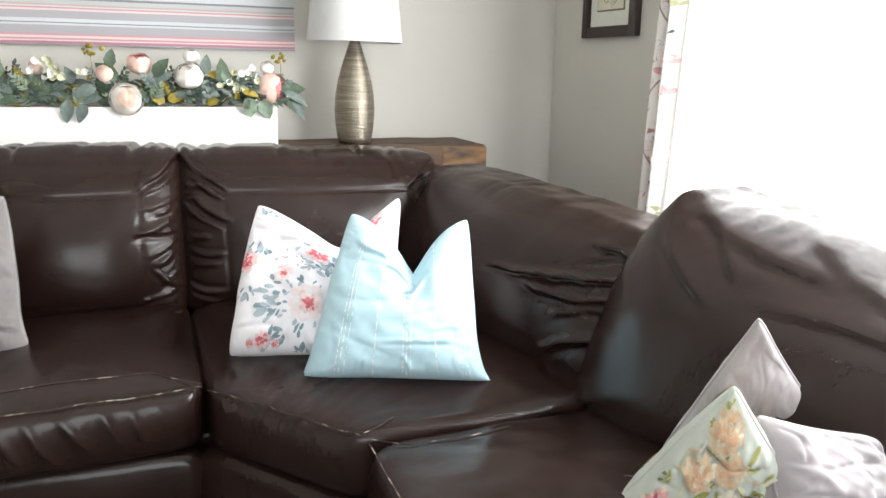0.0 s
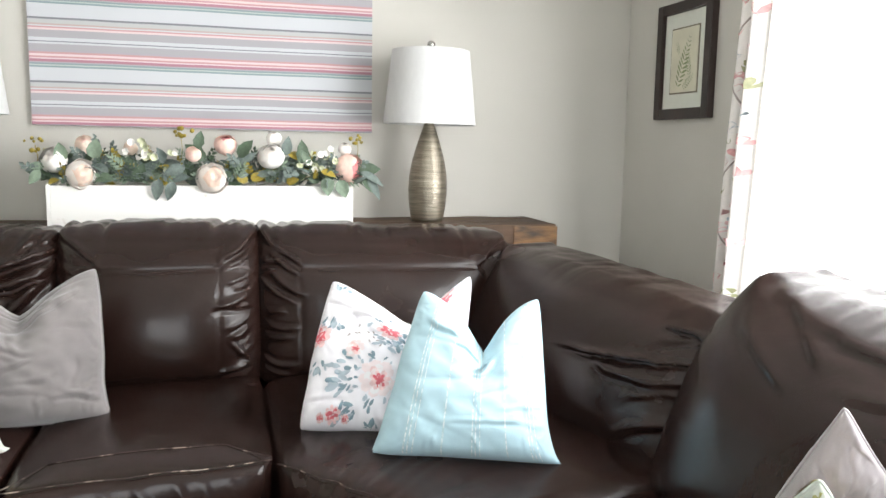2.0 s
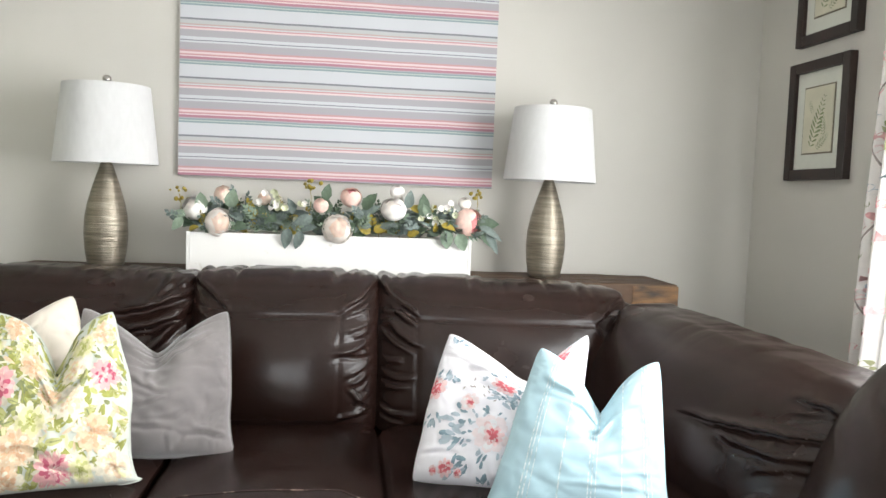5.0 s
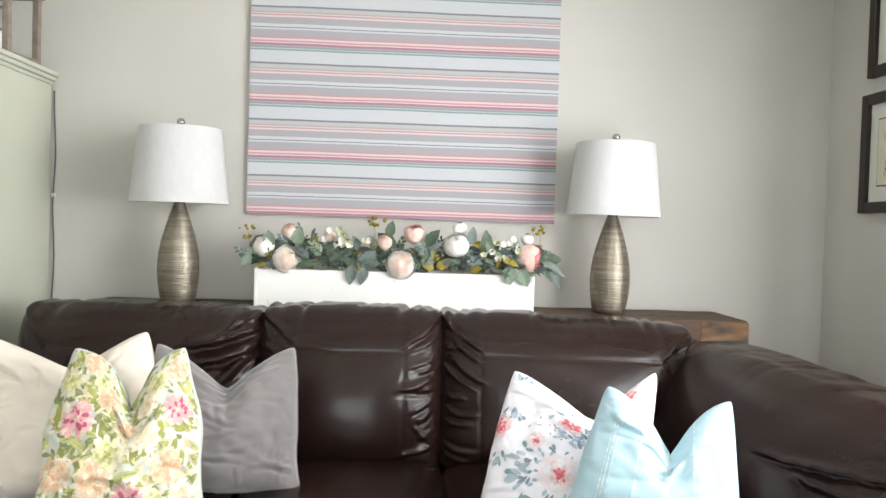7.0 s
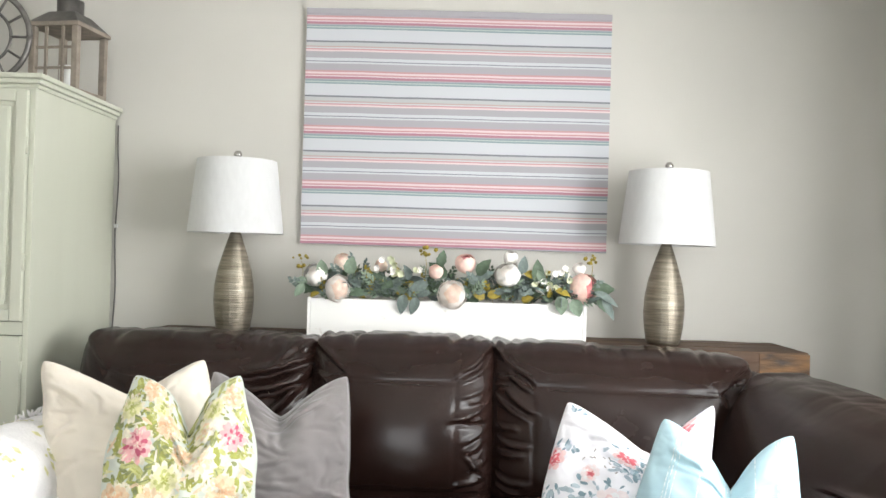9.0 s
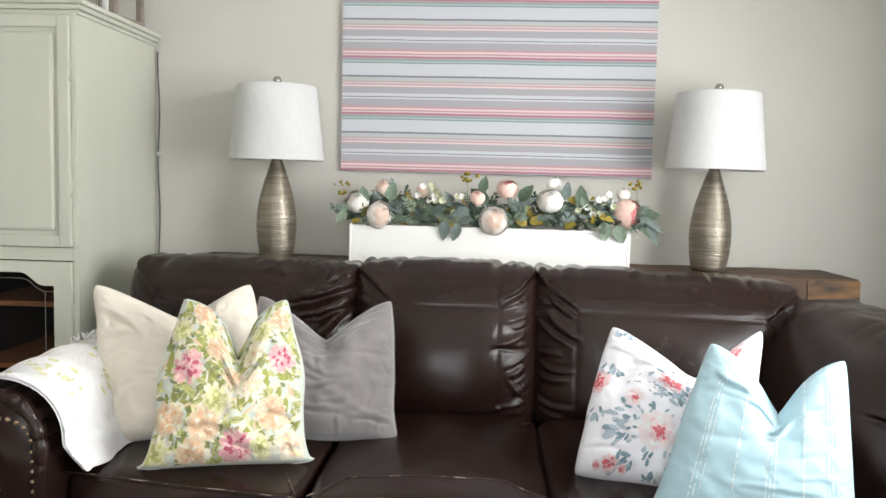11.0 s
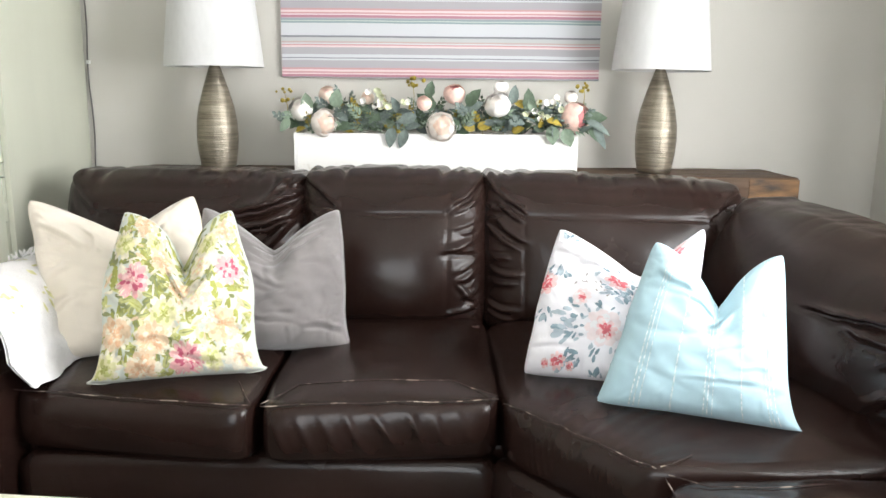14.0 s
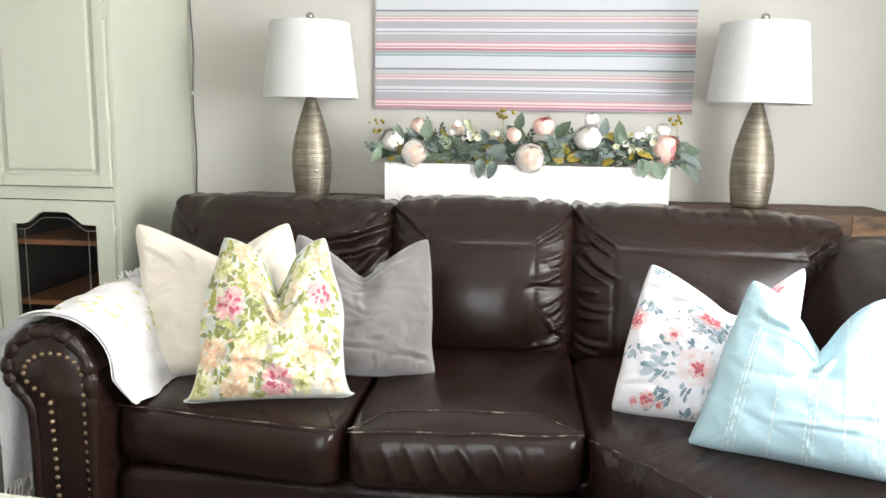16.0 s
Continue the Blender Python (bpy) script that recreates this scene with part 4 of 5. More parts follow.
def throw_at(s, y, lift=0.0):
    """s runs from the inner hem over the roll to the outer hem."""
    if s < 0.32:
        k = s / 0.32
        p = Vector((-1.000 - 0.034 * k, 0.525 + 0.075 * k))
    elif s < 0.68:
        a = -0.15 + (s - 0.32) / 0.36 * (math.pi + 0.25)
        p = Vector((-1.170 + 0.134 * math.cos(a), 0.612 + 0.134 * math.sin(a)))
    else:
        k = (s - 0.68) / 0.32
        p = Vector((-1.303 - 0.012 * k, 0.598 - 0.29 * k))
    n = 0.010 * noise.noise(Vector((s * 7, y * 6, 3))) + 0.006 * math.sin(y * 38 + 5 * s) + 0.007 * gauss(y + 1.525, 0.012)
    n += 0.006 * gauss(y + 1.36 + 0.1 * s, 0.02) + 0.005 * gauss(y + 1.17 - 0.08 * s, 0.018)
    c = Vector((-1.170, 0.58))
    d = (p - c).normalized()
    p = p + d * (0.010 + n + lift)
    return Vector((p.x + 1.15, y + 1.25 + (0.05 * (0.32 - s) / 0.32 if s < 0.32 else 0), p.y - 0.76))


bm = bmesh.new()
NS, NY = 60, 36
for layer in (0.0, 0.008):
    gg = [[bm.verts.new(throw_at(i / NS, -1.535 + 0.50 * j / NY, layer)) for j in range(NY + 1)] for i in range(NS + 1)]
    for i in range(NS):
        for j in range(NY):
            bm.faces.new((gg[i][j], gg[i + 1][j], gg[i + 1][j + 1], gg[i][j + 1]))
part("cloth", bm, THROW, throw)
rng = random.Random(12)
bm = bmesh.new()
for k in range(60):
    y = -1.535 + 0.50 * k / 59
    p = throw_at(1.0, y, 0.004)
    tube(bm, [p, p + Vector((rng.uniform(-0.01, 0.004), rng.uniform(-0.01, 0.01), -0.035)), p + Vector((rng.uniform(-0.015, 0.008), rng.uniform(-0.015, 0.015), -0.075))], 0.0022, 4)
for k in range(90):
    p = throw_at(rng.uniform(0.36, 0.62), -1.045 + rng.uniform(-0.01, 0.02), 0.012)
    tube(bm, [p, p + Vector((rng.uniform(-0.02, 0.02), rng.uniform(0.0, 0.02), rng.uniform(0.0, 0.02)))], 0.003, 4)
tagged(part("fringe", bm, THROW, throw), kind="stuff")
for (s0, y0, r, mi, cnt) in ((0.40, -1.22, 0.06, 0, 26), (0.46, -1.40, 0.05, 0, 16), (0.40, -1.10, 0.04, 0, 12), (0.16, -1.07, 0.05, 1, 26), (0.08, -1.10, 0.035, 1, 16), (0.52, -1.15, 0.04, 0, 10)):
    bm = bmesh.new()
    for k in range(cnt):
        s, y, a = s0 + rng.gauss(0, r * 0.6), y0 + rng.gauss(0, r * 0.55), rng.random() * 6.28
        q = [throw_at(max(0, s + 0.012 * math.cos(a + t) * (0.35 if k % 2 else 1)), y + 0.008 * math.sin(a + t), 0.0105) for t in (0, 1.57, 3.14, 4.71)]
        bm.faces.new([bm.verts.new(p) for p in q])
    tagged(part("stitched_flower", bm, TEALTHREAD if mi else PALEYEL, throw, "teal stitched flower" if mi else "yellow green stitched flower"), kind="stuff")

# ---------------------------------------------------------------- console behind the sofa
console = thing("console_table", (0.06, -0.19, 0), "rustic dark stained timber console table behind the sofa", "table")
bm = bmesh.new()
CX0, CX1 = -1.26, 1.285
for k, (y0, y1) in enumerate(((-0.18, -0.065), (-0.068, 0.06), (0.063, 0.175))):
    b2 = bmesh.new()
    box(b2, CX0, CX1, y0, y1, 0.845, 0.938, 0.006, 2)
    bmesh.ops.subdivide_edges(b2, edges=[e for e in b2.edges if abs(e.verts[0].co.x - e.verts[1].co.x) > 1], cuts=60)
    for v in b2.verts:
        v.co.z += 0.003 * noise.noise(Vector((v.co.x * 7, v.co.y * 20, k)))
        v.co.y += 0.003 * noise.noise(Vector((v.co.x * 6, k * 5, v.co.z * 20)))
    part("plank", b2, WOOD, console, smooth=False)
bm.free()
bm = bmesh.new()
box(bm, 1.10, 1.288, -0.184, -0.181, 0.850, 0.930, 0.001, 1)
part("end_grain_patch", bm, WOODEND, console, "paler sawn timber face", smooth=False)
for x in (-1.2, 1.2):
    boxes("leg", [(x - 0.045, x + 0.045, -0.15, 0.15, 0.0, 0.846)], WOOD, console, 0.006)
boxes("apron", [(-1.15, 1.15, -0.12, -0.09, 0.76, 0.846)], WOOD, console, 0.004)


def table_lamp(at, lean, rot):
    lamp = thing("table_lamp", at, "hammered pewter table lamp with a white linen drum shade", "lamp", "pair of table lamps")
    lamp.rotation_euler = (0, radians(lean), radians(rot))
    bm = bmesh.new()
    prof = [(0.0, 0.0), (0.060, 0.0), (0.064, 0.006)]
    for k in range(60):
        t = k / 59
        z = 0.01 + 0.385 * t
        r = float(np.interp(t, [0, 0.15, 0.3, 0.45, 0.6, 0.75, 0.88, 1.0], [0.066, 0.0755, 0.0795, 0.077, 0.067, 0.051, 0.035, 0.019]))
        r *= 1 + 0.008 * noise.noise(Vector((0, 0, z * 190)))
        prof.append((r, z))
    prof += [(0.014, 0.40), (0.0, 0.40)]
    lathe(bm, prof, 64)
    part("body", bm, PEWTER, lamp)
    bm = bmesh.new()
    lathe(bm, [(0.008, 0.39), (0.008, 0.47), (0.02, 0.475), (0.02, 0.53), (0.0, 0.53)], 20)
    part("socket", bm, NICKEL, lamp)
    bm = bmesh.new()
    for r0, r1 in ((0.187, 0.155), (0.1845, 0.1525)):
        lathe(bm, [(r0, 0.390), (r0 - 0.0005, 0.395), (r1 + (r0 - r1) * 0.5, 0.5375), (r1 + 0.0005, 0.675), (r1, 0.680)], 72)
    lathe(bm, [(0.1845, 0.390), (0.187, 0.390)], 72)
    lathe(bm, [(0.1525, 0.680), (0.155, 0.680)], 72)
    part("shade", bm, SHADE, lamp, "white linen shade")
    bm = bmesh.new()
    for a in (0, 2.094, 4.189):
        tube(bm, [(0, 0, 0.672), (0.155 * math.cos(a), 0.155 * math.sin(a), 0.678)], 0.002)
    tube(bm, [(0.01, 0, 0.5), (0.05, 0, 0.56), (0.045, 0, 0.62), (0.0, 0, 0.672)], 0.002)
    tube(bm, [(-0.01, 0, 0.5), (-0.05, 0, 0.56), (-0.045, 0, 0.62), (0.0, 0, 0.672)], 0.002)
    part("harp", bm, NICKEL, lamp)
    bm = bmesh.new()
    lathe(bm, [(0.0, 0.672), (0.006, 0.672), (0.006, 0.684), (0.010, 0.688), (0.0155, 0.697), (0.0165, 0.704), (0.0155, 0.711), (0.009, 0.719), (0.0, 0.7205)], 24)
    part("finial", bm, NICKEL, lamp)
    return lamp


table_lamp((0.842, -0.205, 0.9395), 0.7, 0)
table_lamp((-0.868, -0.205, 0.9395), -0.3, 80)

# ---------------------------------------------------------------- planter and flowers
planter = thing("planter_box", (-0.016, -0.20, 0.9395), "long white painted wooden planter box on the console", "planter")
PX, PY, PZ = 0.541, 0.09, 0.146
boxes("front_board", [(-PX + 0.013, PX - 0.013, -PY, -PY + 0.016, 0, PZ)], WHITEWOOD, planter, 0.0015)
boxes("back_board", [(-PX + 0.013, PX - 0.013, PY - 0.016, PY, 0, PZ)], WHITEWOOD, planter, 0.0015)
for s in (-1, 1):
    boxes("end_board", [tuple(sorted((s * PX, s * (PX - 0.0125)))) + (-PY - 0.002, PY, 0, PZ + 0.002)], WHITEWOOD, planter, 0.0015)
boxes("base_board", [(-PX + 0.014, PX - 0.014, -PY + 0.017, PY - 0.017, 0.001, 0.014)], WHITEWOOD, planter)

flowers = thing("flower_arrangement", (-0.016, -0.20, 1.03), "silk peonies in cream and salmon with grey green leaves", "flowers")
FO = Vector((-0.016, -0.20, 1.03))
boxes("moss_bed", [(-PX + 0.016, PX - 0.016, -PY + 0.018, PY - 0.018, -0.072, 0.035)], mat("brown_green_moss", (0.05, 0.04, 0.012), 0.95, 0, 0.3, 40, 0.9, 90, color2=(0.16, 0.12, 0.03), dist=0.01), flowers, 0.01)


def petal_mesh(bm, rot, r, w, cup, mi, rng, tilt):
    """A cupped petal that springs from the flower's heart."""
    n, m = 5, 4
    g = []
    for i in range(n + 1):
        row = []
        for j in range(m + 1):
            t, s = i / n, 2 * j / m - 1
            wid = w * math.sin(math.pi * min(1, 0.12 + 0.80 * t)) ** 0.7
            x, y = s * wid, 0.0
            ang = tilt + cup * (t - 0.4) - 0.0
            rad = r * t
            p = Vector((x, rad * math.cos(ang), rad * math.sin(ang) + 0.25 * cup * abs(s) ** 2 * w))
            p.z += 0.04 * r * math.sin(5 * s + 9 * t) * t
            row.append(bm.verts.new(rot @ p))
        g.append(row)
    for i in range(n):
        for j in range(m):
            bm.faces.new((g[i][j], g[i + 1][j], g[i + 1][j + 1], g[i][j + 1])).material_index = mi


def peony(at, r, mats, facing, seed, closed=0.0):
    """Broad guard petals cupped round a ruffled heart."""
    rng = random.Random(seed)
    bm = bmesh.new()

    def cup(a0, half, R, start, end, lift, mi, curl):
        n, m, g = 7, 6, []
        for i in range(n + 1):
            t = i / n
            th = math.radians(start + (end - start) * t)
            row = []
            for q in range(m + 1):
                u = 2 * q / m - 1
                az = a0 + half * u * (0.5 + 0.5 * math.sin(math.pi * min(1, 0.2 + 0.62 * t)))
                rr = R * (1 + curl * t ** 4 - 0.05 * u * u + 0.035 * math.sin(6 * u + 3 * a0) * t ** 3)
                th2 = th + 0.20 * abs(u) ** 3 * t
                row.append(bm.verts.new((rr * math.sin(th2) * math.cos(az), rr * math.sin(th2) * math.sin(az), rr * 0.88 * math.cos(th2) + lift)))
            g.append(row)
        for i in range(n):
            for q in range(m):
                bm.faces.new((g[i][q], g[i + 1][q], g[i + 1][q + 1], g[i][q + 1])).material_index = mi
    rings = ((1.02, 82, 5, 0.05), (1.00, 71, 5, 0.07), (0.96, 60, 5, 0.10), (0.92, 50, 6, 0.11), (0.87, 40, 5, 0.12), (0.81, 30, 5, 0.13), (0.75, 21, 4, 0.13), (0.69, 12, 4, 0.13))
    for k, (R, end, cnt, curl) in enumerate(rings):
        end = end * (1 - 0.5 * closed)
        for j in range(cnt):
            cup(6.283 * (j + rng.uniform(-0.2, 0.2)) / cnt + 0.9 * k, 6.283 / cnt * 0.68, r * R * rng.uniform(0.92, 1.06), 168 if k < 3 else 100, end * rng.uniform(0.78, 1.18), r * (1.02 - R) * 0.2, 1 if k > 4 else 0, curl)
    before = len(bm.faces)
    bmesh.ops.create_icosphere(bm, subdivisions=2, radius=r * 0.66)
    bm.faces.ensure_lookup_table()
    for f in bm.faces[before:]:
        f.material_index = 1
    rot = Vector(facing).normalized().to_track_quat("Z", "Y").to_matrix()
    for v in bm.verts:
        v.co = rot @ v.co
    ob = part("peony_bloom", bm, mats, flowers)
    ob.location = Vector(at) - FO
    return ob


CW, WH, PK = [PETAL_CREAM, PETAL_HEART], [PETAL_WHITE, PETAL_CREAM], [PETAL_PINK, PETAL_DEEP]
peony((0.003, -0.285, 1.112), 0.055, CW, (0.1, -1, 0.15), 1)
peony((-0.442, -0.28, 1.124), 0.051, CW, (0.35, -1, 0.1), 2)
peony((-0.533, -0.25, 1.172), 0.045, WH, (-0.3, -1, 0.5), 3, 0.6)
peony((0.219, -0.26, 1.194), 0.050, WH, (-0.3, -0.9, 0.6), 4, 0.5)
peony((0.232, -0.22, 1.262), 0.028, WH, (0, -0.4, 1), 5, 1.0)
peony((0.515, -0.25, 1.150), 0.058, PK, (0.75, -0.7, 0.1), 6, 0.3)
peony((0.053, -0.23, 1.234), 0.041, PK, (0, -0.5, 1), 7, 0.6)
peony((-0.063, -0.285, 1.200), 0.028, [PETAL_PINK, PETAL_HEART], (0, -1, 0.6), 8, 1.0)
peony((-0.283, -0.20, 1.216), 0.026, [PETAL_HEART, PETAL_PINK], (0, -1, 0.7), 9, 1.0)
peony((-0.443, -0.18, 1.228), 0.034, [PETAL_HEART, PETAL_PINK], (0, -1, 0.7), 10, 1.0)
peony((0.505, -0.20, 1.226), 0.026, [PETAL_CREAM, PETAL_CREAM], (0, -1, 1), 11, 1.0)
rng = random.Random(31)
for cx, cz, cnt in ((-0.19, 1.20, 13), (0.375, 1.165, 14), (0.44, 1.185, 8), (-0.235, 1.22, 6)):
    for k in range(cnt):
        bm = bmesh.new()
        r = 0.017
        for j in range(5):
            petal_mesh(bm, Matrix.Rotation(6.28 * j / 5, 3, "Z"), r, r * 0.45, 0.5, 0, rng, 0.4)
        q = Vector((rng.uniform(-0.8, 0.8), -1, rng.uniform(-0.4, 0.8))).normalized().to_track_quat("Z", "Y").to_matrix()
        for v in bm.verts:
            v.co = q @ v.co
        ob = part("small_blossom", bm, [PETAL_WHITE if k % 2 else GREENISH], flowers)
        ob.location = Vector((cx + rng.gauss(0, 0.025), -0.25 + rng.uniform(-0.03, 0.03), cz + rng.gauss(0, 0.022))) - FO


def leaf_mesh(name, length, width, droop, material, fold=0.3, tooth=0.0):
    me = bpy.data.meshes.new(name)
    bm = bmesh.new()
    n = 7
    g = []
    for i in range(n + 1):
        t = i / n
        w = width * math.sin(math.pi * t ** 0.8) ** 0.8 * (1 + tooth * (i % 2)) + 0.0006
        z = -droop * t * t * length
        g.append([bm.verts.new((s * w, t * length, z + fold * abs(s) * w)) for s in (-1, -0.5, 0, 0.5, 1)])
    for a, b in zip(g, g[1:]):
        for k in range(4):
            bm.faces.new((a[k], a[k + 1], b[k + 1], b[k]))
    bm.to_mesh(me)
    bm.free()
    me.materials.append(material)
    me.polygons.foreach_set("use_smooth", [True] * len(me.polygons))
    return me


LEAVES = [leaf_mesh("leaf", 0.075, 0.021, 0.3, GREYLEAF), leaf_mesh("leaf", 0.085, 0.024, 0.3, GREENLEAF, tooth=0.15), leaf_mesh("leaf", 0.07, 0.024, 0.2, PALELEAF, tooth=0.12),
          leaf_mesh("leaf", 0.058, 0.018, 0.3, OLIVELEAF), leaf_mesh("leaf", 0.07, 0.011, 0.4, GREYLEAF), leaf_mesh("leaf", 0.055, 0.015, 0.2, PALELEAF)]


def sprig_mesh(name, material, count, length, width):
    """A thin stem with paired leaflets."""
    me = bpy.data.meshes.new(name)
    bm = bmesh.new()
    tube(bm, [(0, 0, 0), (0.004, length * 0.5, 0.004), (0.0, length, -0.006)], 0.0009, 4)
    for k in range(count):
        t = 0.2 + 0.8 * k / (count - 1)
        side = 0 if k == count - 1 else (1 if k % 2 else -1)
        a = side * 0.85
        l = length * (0.42 - 0.15 * t)
        c, sn = math.cos(a), math.sin(a)
        g = []
        for i in range(5):
            q = i / 4
            w = width * math.sin(math.pi * q ** 0.8) + 0.0004
            row = []
            for e in (-1, 0, 1):
                x, y = e * w, q * l
                row.append(bm.verts.new((x * c + y * sn, t * length + y * c - x * sn, 0.25 * abs(e) * w - 0.25 * q * q * l + 0.002 * (k % 3))))
            g.append(row)
        for r0, r1 in zip(g, g[1:]):
            for e in (0, 1):
                bm.faces.new((r0[e], r0[e + 1], r1[e + 1], r1[e]))
    bm.to_mesh(me)
    bm.free()
    me.materials.append(material)
    me.polygons.foreach_set("use_smooth", [True] * len(me.polygons))
    return me


LEAVES += [sprig_mesh("leaf_sprig", GREENLEAF, 7, 0.085, 0.008), sprig_mesh("leaf_sprig", GREYLEAF, 8, 0.095, 0.009), sprig_mesh("leaf_sprig", PALELEAF, 9, 0.10, 0.006), sprig_mesh("leaf_sprig", OLIVELEAF, 6, 0.07, 0.009)]


def leaf(at, toward, me, turn=0.5, s=1.0):
    """A leaf that grows towards a direction, its blade turned roughly to the room."""
    ob = new(me.name.split(".")[0], me)
    ob.parent = flowers
    y = Vector(toward).normalized()
    n = Vector((rng.uniform(-turn, turn), -1 + rng.uniform(-turn, turn), 0.45 + rng.uniform(-turn, turn)))
    x = y.cross(n).normalized()
    z = x.cross(y)
    m = Matrix((x, y, z)).transposed().to_4x4()
    ob.matrix_local = Matrix.Translation(Vector(at) - FO) @ m @ Matrix.Scale(s, 4)


for k in range(380):
    x = rng.uniform(-0.56, 0.54)
    y = rng.uniform(-0.285, -0.14)
    z = rng.uniform(1.085, 1.175) if y > -0.24 else rng.uniform(1.09, 1.14)
    d = Vector((rng.gauss(0, 0.8) + x * 0.5, rng.uniform(-0.6, 0.1), rng.uniform(-0.05, 0.75)))
    leaf((x, y, z), d, LEAVES[(6, 0, 7, 1, 4, 6, 3, 8, 0, 9, 2, 7)[k % 12]], 0.8, rng.uniform(0.55, 0.9))
# tall, hanging and end leaves
for x, z, dx, dz, i, s in ((-0.50, 1.17, -0.2, 1, 2, 1.1), (-0.40, 1.18, 0.15, 1, 2, 1.2), (0.33, 1.17, 0.1, 1, 1, 1.2), (0.36, 1.17, -0.5, 0.8, 5, 1.2), (-0.57, 1.12, -0.6, -0.9, 5, 1.3), (-0.56, 1.15, -1, 0.1, 5, 1.2),
                           (0.42, 1.10, 0.1, -1, 2, 1.2), (0.47, 1.09, 0.35, -1, 2, 1.2), (0.54, 1.14, 1, 0.25, 1, 1.3), (0.56, 1.10, 0.7, -0.7, 1, 1.1), (0.55, 1.12, 0.8, -0.3, 4, 1.7), (0.58, 1.10, 0.5, -0.8, 4, 1.6),
                           (-0.13, 1.08, -0.4, -1, 0, 1.1), (-0.18, 1.09, -0.2, -1, 0, 1.2), (-0.09, 1.13, -1, -0.2, 0, 1.2), (0.09, 1.16, 0.7, 0.6, 0, 1.3), (0.10, 1.19, 0.5, 0.8, 1, 1.1), (-0.02, 1.18, -0.8, 0.6, 1, 1.2),
                           (-0.05, 1.22, 0.3, 1, 1, 0.9), (0.27, 1.20, 0.2, 1, 0, 1.1), (0.14, 1.11, 1, 0.3, 3, 1.2), (0.13, 1.10, -0.7, 0.5, 3, 1.2), (0.40, 1.12, 0.9, -0.1, 3, 1.2), (0.33, 1.19, -0.9, 0.4, 3, 1.1)):
    leaf((x, -0.302 if dz < 0 else -0.27, z + (0.02 if dz < 0 else 0)), (dx, -0.25, dz), LEAVES[i], 0.35, s * 0.85)
for cx, cz in ((-0.596, 1.225), (-0.107, 1.268), (0.55, 1.265), (-0.55, 1.16), (0.24, 1.13), (0.16, 1.12)):
    bm = bmesh.new()
    for k in range(9):
        p = Vector((rng.gauss(0, 0.014), rng.gauss(0, 0.01), rng.gauss(0, 0.014)))
        bmesh.ops.create_icosphere(bm, subdivisions=1, radius=rng.uniform(0.005, 0.010), matrix=Matrix.Translation(p))
    tube(bm, [(0, 0, 0), (0.005, 0.01, -0.04), (0.0, 0.02, -0.10)], 0.0015, 4)
    ob = part("seed_sprig", bm, [BROWNSEED if k % 2 else OLIVELEAF], flowers)
    ob.location = Vector((cx, -0.23, cz)) - FO

# ---------------------------------------------------------------- wall hanging
hang = thing("wall_hanging", (0.0, -0.004, 1.30), "striped cotton wall hanging in grey, white, rose and teal", "wall hanging")
bm = bmesh.new()
NX, NZ = 40, 30
for y in (-0.018, -0.002):
    g = []
    for i in range(NX + 1):
        row = []
        for j in range(NZ + 1):
            u, v = i / NX, j / NZ
            wob = 0.002 * noise.noise(Vector((u * 5, v * 4, 2)))
            row.append(bm.verts.new(((u - 0.5) * 1.29, y + wob, v * 0.993 + 0.003 * noise.noise(Vector((u * 6, 0, 0))) + 0.006 * (0.5 - u) * (1 - v))))
        g.append(row)
    for i in range(NX):
        for j in range(NZ):
            q = (g[i][j], g[i + 1][j], g[i + 1][j + 1], g[i][j + 1])
            bm.faces.new(q if y < -0.01 else q[::-1])
bmesh.ops.bridge_loops(bm, edges=[e for e in bm.edges if e.is_boundary])
part("cloth_panel", bm, STRIPED, hang, smooth=False)
for z0, z1, nm in ((0.972, 0.9985, "top_hem"), (-0.0045, 0.010, "bottom_hem")):
    bm = bmesh.new()
    box(bm, -0.6455, 0.6455, -0.0225, -0.0045, z0, z1, 0.003, 2)
    for v in bm.verts:
        v.co.z += 0.006 * (-v.co.x / 1.29) * (1 if z0 < 0.5 else 0)
    part(nm, bm, STRIPED, hang, smooth=False)

# ---------------------------------------------------------------- pictures on the window wall


